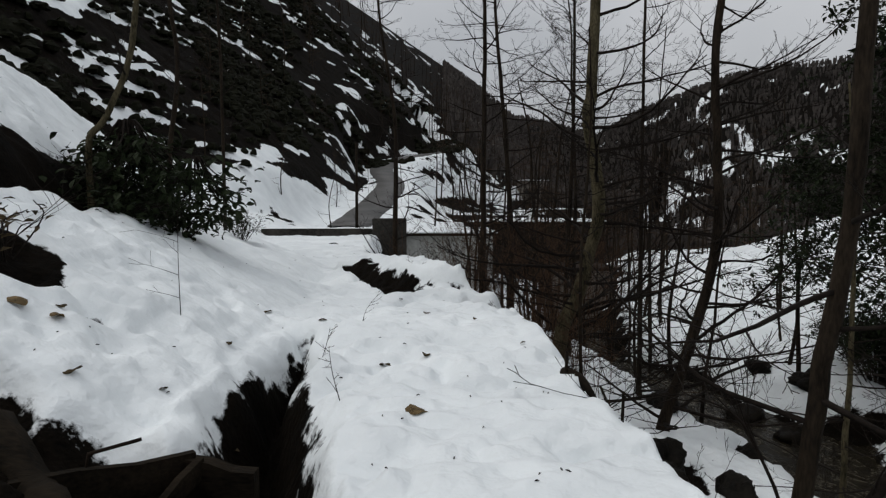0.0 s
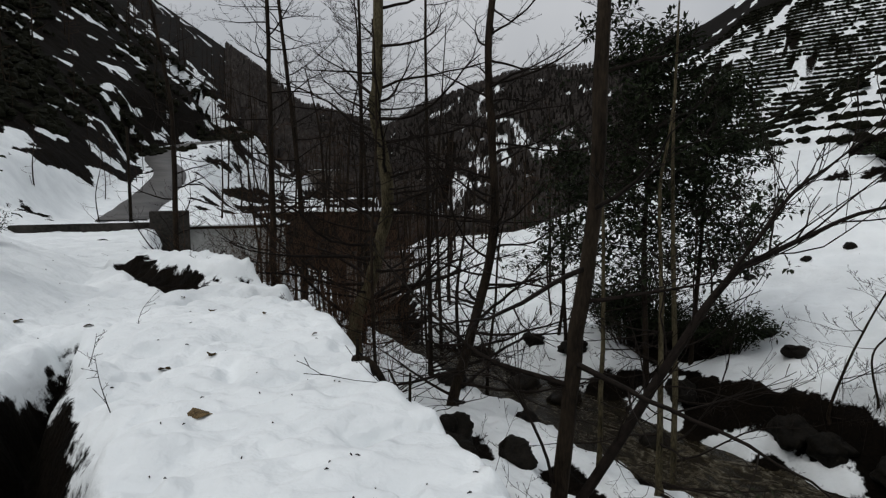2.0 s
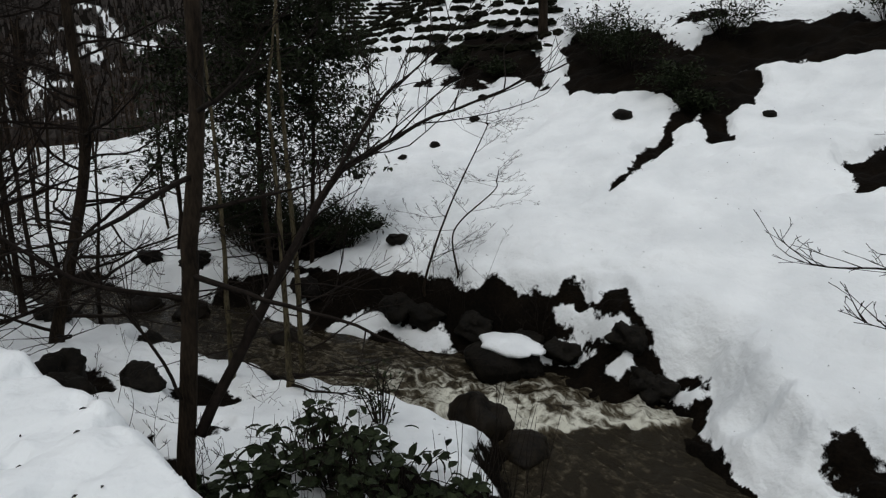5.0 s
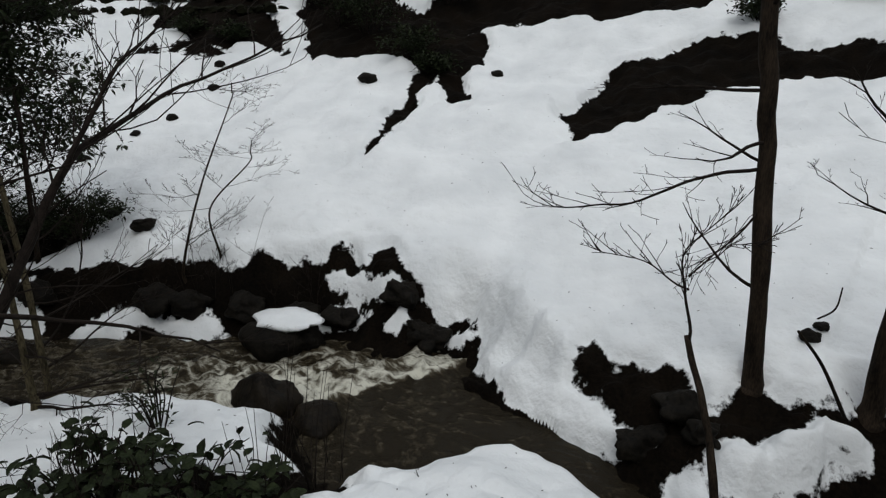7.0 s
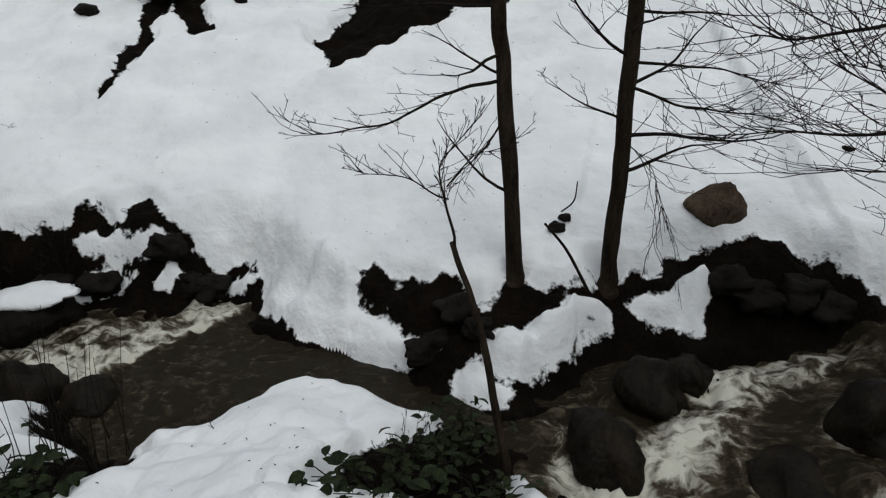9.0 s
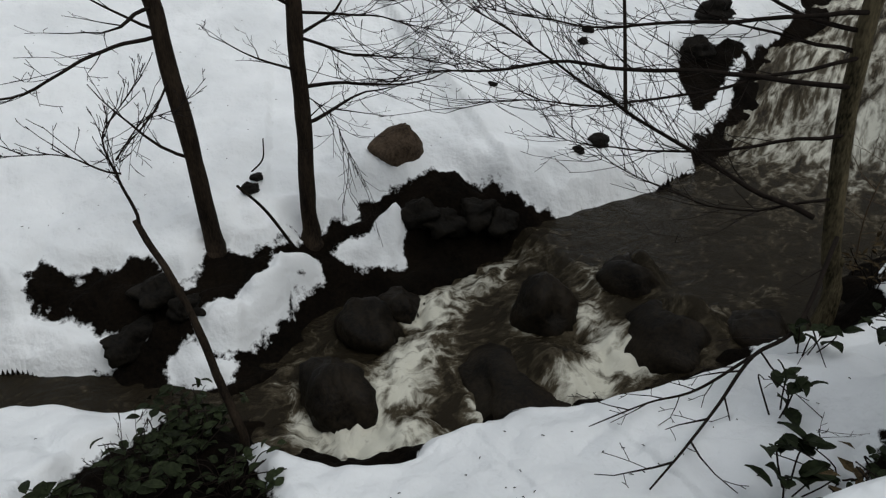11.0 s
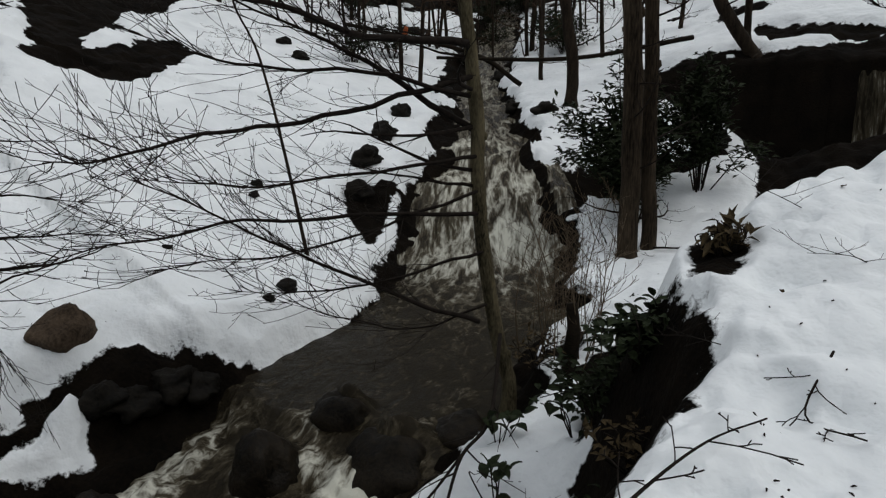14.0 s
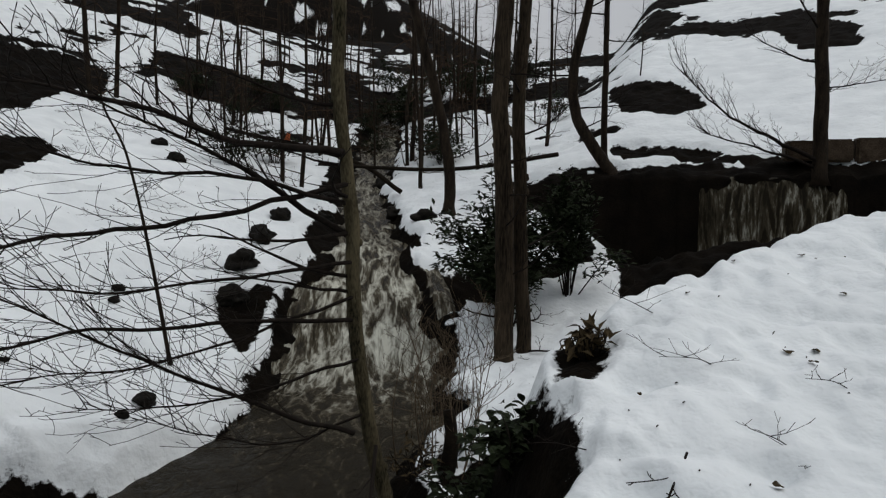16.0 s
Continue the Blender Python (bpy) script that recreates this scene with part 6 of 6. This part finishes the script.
def planks():
    thing = empty("broken_planks", -1.7, 3.3, 0.0, "dark rotten boards half buried in snow beside the hollow", "boards")
    for a, b, tall, thick in (((-0.45, -0.25, 0.2), (0.25, 0.32, 0.12), 0.6, 0.05), ((0.22, 0.3, 0.1), (0.62, 0.28, 0.02), 0.5, 0.09), ((0.3, 0.28, 0.11), (0.1, -0.2, -0.1), 0.12, 0.05), ((-0.3, -0.3, 0.06), (0.6, 0.05, -0.05), 0.5, 0.06)):
        s = Shape()
        plank(s, a, b, tall, thick)
        s.put("board", OLD_WOOD, thing, even=False)
    h = Shape()
    h.tube([Vector((-0.2, -0.02, 0.12)), Vector((-0.19, 0.0, 0.24)), Vector((0.02, 0.16, 0.26))], [0.011, 0.012, 0.012], 6)
    h.put("bar", RUST, thing, "bent rusty bar")


planks()


def log(points, radius, label, seed, name="fallen_branch"):
    p0 = Vector(points[0])
    thing = empty(name, p0.x, p0.y, p0.z, label, "branch", "fallen branches")
    line = [q - p0 for q in curve_through(points, 6)]
    s = Shape()
    s.tube(line, [radius * (1 - 0.35 * k / len(line)) * (1 + 0.12 * noise.noise(q * 8 + Vector((seed, 0, 0)))) for k, q in enumerate(line)], 8)
    s.put("wood", OLD_WOOD, thing)
    return thing


def on(x, y, up=0.0):
    return (x, y, ground(x, y) + up)


log([on(-2.5, 3.45, -0.05), on(-2.1, 3.15, 0.0), on(-1.8, 2.85, -0.03), on(-1.5, 2.5, -0.1)], 0.12, "thick dark log half under snow", 1, "log")
log([on(0.98, 5.1, 0.05), on(1.08, 4.9, 0.09), on(1.2, 4.65, 0.05)], 0.04, "short broken branch lying in the snow", 2)
log([on(0.98, 5.0, 0.0), (0.99, 5.02, ground(0.98, 5.0) + 0.2)], 0.016, "short upright stub of a branch", 3)
log([on(1.12, 3.9, -0.05), (1.12, 3.88, ground(1.12, 3.9) + 0.2)], 0.012, "thin dark stick standing in the snow", 4)
log([on(1.1, 4.1, -0.02), (1.05, 4.18, ground(1.1, 4.1) + 0.12)], 0.011, "thin dark stick leaning in the snow", 5)
log([on(6.6, -2.2, 0.1), (6.5, -1.9, -1.3), (6.35, -1.6, -0.9)], 0.02, "thin snag leaning on the bank", 6)
log([on(7.95, -2.2, 0.0), (7.9, -2.35, -1.2), (7.95, -2.4, -0.95)], 0.012, "thin broken stick in the snow", 7)


def dead_bough(points, radius, label, seed, side=0.7, count=9):
    """A thin fallen bough with forked side twigs."""
    rng = random.Random(seed)
    p0 = Vector(points[0])
    thing = empty("dead_bough", p0.x, p0.y, p0.z, label, "branch", "fallen branches")
    line = [q - p0 for q in curve_through(points, 6)]
    s = Shape()
    s.tube(line, [max(radius * (1 - 0.75 * k / len(line)), 0.004) for k in range(len(line))], 7)
    for k in range(count):
        i = 2 + int((len(line) - 4) * k / count)
        d = (line[i + 1] - line[i]).normalized()
        way = Matrix.Rotation(radians(rng.uniform(25, 55)) * (1 if k % 2 else -1), 3, "Z") @ d
        way.z = d.z * 0.5 + rng.uniform(-0.05, 0.12)
        sprout(s, line[i], way, side * rng.uniform(0.5, 1.1), radius * 0.4, 1, rng, rise=0.0, kids=3, thin=0.003)
    s.put("wood", TWIG, thing)


dead_bough([(2.5, -5.9, -1.0), on(2.17, -4.93, 0.22), on(2.15, -4.3, 0.16), on(2.05, -3.8, 0.1), on(1.88, -3.2, 0.06), on(1.78, -2.75, 0.04)], 0.022, "thin dark bough lying down over the snowy shelf", 31)
dead_bough([on(2.16, -4.35, 0.14), on(2.28, -3.85, 0.1), on(2.4, -3.45, 0.07), on(2.55, -3.0, 0.05)], 0.014, "thin dark bough lying on the snowy shelf", 32, 0.45, 7)
dead_bough([on(0.34, -1.55, 0.03), on(0.24, -1.92, 0.05), on(0.08, -2.25, 0.05), on(-0.1, -2.6, 0.04)], 0.009, "thin dark twig lying on the terrace snow", 33, 0.3, 6)
dead_bough([on(-0.35, -3.4, 0.03), on(-0.25, -3.0, 0.04), on(-0.45, -2.7, 0.03)], 0.007, "thin dark twig lying on the terrace snow", 34, 0.25, 5)
log([(2.0, -6.75, -1.6), (1.95, -6.75, -1.2), (2.0, -6.8, -0.85)], 0.1, "broken dark tree stump by the stream", 21, "tree_stump")
log([(8.6, -21.4, 1.5), (10.2, -20.6, 2.6), (14.0, -18.6, 3.6)], 0.09, "fallen dark trunk lying across the upper stream", 8, "fallen_log")
log([(3.2, -22.4, 2.9), (6.5, -20.4, 2.3), (10.6, -19.0, 2.4)], 0.08, "fallen dark trunk lying across the upper stream", 9, "fallen_log")


def weir_block():
    """Rounded pale masonry at the lip of the side fall."""
    thing = empty("stone_block", -5.0, -21.9, ground(-5.0, -21.9), "pale brown masonry block at the lip of the side fall", "masonry")
    for k, (x, w) in enumerate(((-1.0, 0.95), (-0.02, 0.9), (0.9, 0.85))):
        bm = bmesh.new()
        bmesh.ops.create_cube(bm, size=1.0)
        bmesh.ops.scale(bm, vec=(w, 0.7, 0.75 - 0.08 * k), verts=bm.verts)
        bmesh.ops.bevel(bm, geom=bm.edges[:], offset=0.06, segments=2, affect="EDGES")
        bmesh.ops.translate(bm, vec=(x, 0.03 * k, 0.25), verts=bm.verts)
        me = bpy.data.meshes.new("stone")
        bm.to_mesh(me)
        bm.free()
        me.materials.append(ROCK_BROWN)
        new("stone", me).parent = thing


weir_block()


def orange_ribbon():
    thing = empty("marker_ribbon", 12.45, -20.12, ground(12.45, -20.12) + 1.6, "faded orange marker ribbon tied to a trunk", "ribbon")
    s = Shape()
    s.tube([Vector((0, 0, -0.28)), Vector((0.03, 0.02, 0.0)), Vector((-0.02, 0.0, 0.22))], [0.05, 0.1, 0.06], 7)
    s.put("knot", ORANGE, thing)


orange_ribbon()


def snow_twig(x, y, height, label, seed, kids=5, lean=(0.0, 0.0)):
    rng = random.Random(seed)
    z = ground(x, y)
    thing = empty("bare_twig", x, y, z, label, "twig", "twigs in the snow")
    s = Shape()
    end = Vector((lean[0], lean[1], height))
    line = curve_through([Vector((0, 0, -0.05)), end * 0.5 + Vector((rng.gauss(0, 0.03), rng.gauss(0, 0.03), 0)), end], 5)
    s.tube(line, [0.0045 * (1 - 0.7 * k / len(line)) for k in range(len(line))], 4)
    for k in range(kids):
        i = 2 + int((len(line) - 3) * (k + 0.5) / kids)
        a = rng.uniform(0, 6.28)
        sprout(s, line[i], Vector((math.cos(a), math.sin(a), 0.35)), max(height, abs(lean[0]) + abs(lean[1])) * rng.uniform(0.25, 0.5), 0.003, 2, rng, kids=4, thin=0.0016)
    s.put("shoot", TWIG, thing)


for k, (x, y, h, lean) in enumerate([(-2.38, 5.73, 0.95, (0, 0)), (-0.95, 3.1, 0.15, (0.45, 0.35)), (-0.7, 4.3, 0.35, (-0.1, 0.1)), (-1.05, 5.3, 0.3, (0.1, 0.0)), (-0.9, 6.9, 0.35, (0.2, 0.0)), (-3.6, 4.9, 0.7, (1.1, -0.3)), (-3.7, 5.3, 0.9, (1.4, 0.1)),
                                     (-3.4, 4.3, 0.3, (0.7, -0.3)), (-0.55, -4.3, 0.06, (0.35, 0.3)), (-0.95, -3.4, 0.1, (0.3, -0.2)), (-1.3, -4.2, 0.05, (0.3, 0.1)), (0.15, -3.6, 0.12, (0.3, 0.45)), (-0.2, -4.9, 0.15, (0.35, 0.3)),
                                     (1.4, -4.0, 0.35, (-0.1, 0.4)), (4.9, 1.7, 0.15, (0.1, 0.05)), (-1.0, 9.6, 0.3, (0.1, 0))]):
    snow_twig(x, y, h, "thin bare twig sticking out of the snow", 500 + k, lean=lean)


def fallen_leaf(x, y, size, label, seed, turn, tilt=0.2):
    rng = random.Random(seed)
    n = 14
    verts, faces = [(0, 0, 0.012)], []
    for k in range(n):
        a = 6.2832 * k / n
        r = size * (0.5 + 0.06 * math.sin(a * 5 + seed)) * (1.0 if abs(math.cos(a)) < 0.95 else 1.12)
        verts.append((math.cos(a) * r * 1.15, math.sin(a) * r * 0.8, 0.012 + 0.12 * size * math.sin(2 * a + seed)))
    for k in range(n):
        faces.append((0, 1 + k, 1 + (k + 1) % n))
    ob = link_mesh("fallen_leaf", verts, faces, DRY if y > 0 and size > 0.1 else DEAD)
    ob.location, ob.rotation_euler = (x, y, ground(x, y) + 0.008), (tilt, tilt * 0.6, turn)
    sol = ob.modifiers.new("thickness", "SOLIDIFY")
    sol.thickness = 0.003
    tagged(ob, label, "leaf", "fallen leaves")


for k, (x, y, s) in enumerate([(-0.17, 4.0, 0.12), (-0.15, 5.5, 0.09), (-0.5, 5.4, 0.09), (0.75, 5.9, 0.05), (0.35, 6.9, 0.05), (-0.2, 7.6, 0.07), (-0.6, 9.0, 0.06), (-1.3, 6.8, 0.08), (-2.0, 7.2, 0.1), (-1.9, 5.6, 0.06), (-2.9, 4.8, 0.06), (-1.5, 4.5, 0.05), (-1.95, 4.35, 0.06), (-2.3, 3.9, 0.1),
                               (0.9, 6.9, 0.05), (-3.0, 4.4, 0.16), (-2.75, 4.5, 0.12), (-0.98, -4.55, 0.09), (-1.15, -4.6, 0.1), (-1.1, -4.4, 0.08), (-0.4, -5.2, 0.06), (-0.1, -4.0, 0.05), (-1.5, -5.5, 0.07), (-0.75, -3.3, 0.1), (-1.4, -6.5, 0.08), (-0.8, -6.1, 0.06)]):
    fallen_leaf(x, y, s if y > 0 else s * 0.6, "dead brown leaf lying on the snow", 600 + k, k * 1.3)


# litter: crumbs of bark and twig strewn over the snow
def litter():
    rng = random.Random(77)
    sh = Shape()
    spots = []
    for k in range(1500):
        a, r = radians(rng.uniform(-38, 200)), 2.0 + 20 * rng.random() ** 1.6
        spots.append((r * math.sin(a), r * math.cos(a)))
    high, cover = land(np.array([p[0] for p in spots]), np.array([p[1] for p in spots]))
    for (x, y), z, deep in zip(spots, high, cover):
        if deep < 0.25:
            continue
        d = Vector((rng.gauss(0, 1), rng.gauss(0, 1), rng.gauss(0, 0.15))).normalized()
        l = rng.uniform(0.008, 0.03) * (1 + math.hypot(x, y) * 0.04)
        at = Vector((x, y, float(z) + 0.004))
        sh.tube([at - d * l * 0.5, at + Vector((0, 0, 0.004)), at + d * l * 0.5], [0.002 + 0.002 * rng.random(), 0.005, 0.002], 3)
    ob = sh.put("bark_litter", TWIG)
    tagged(ob, "crumbs of bark and twig strewn over the snow", "litter", kind="stuff")


litter()
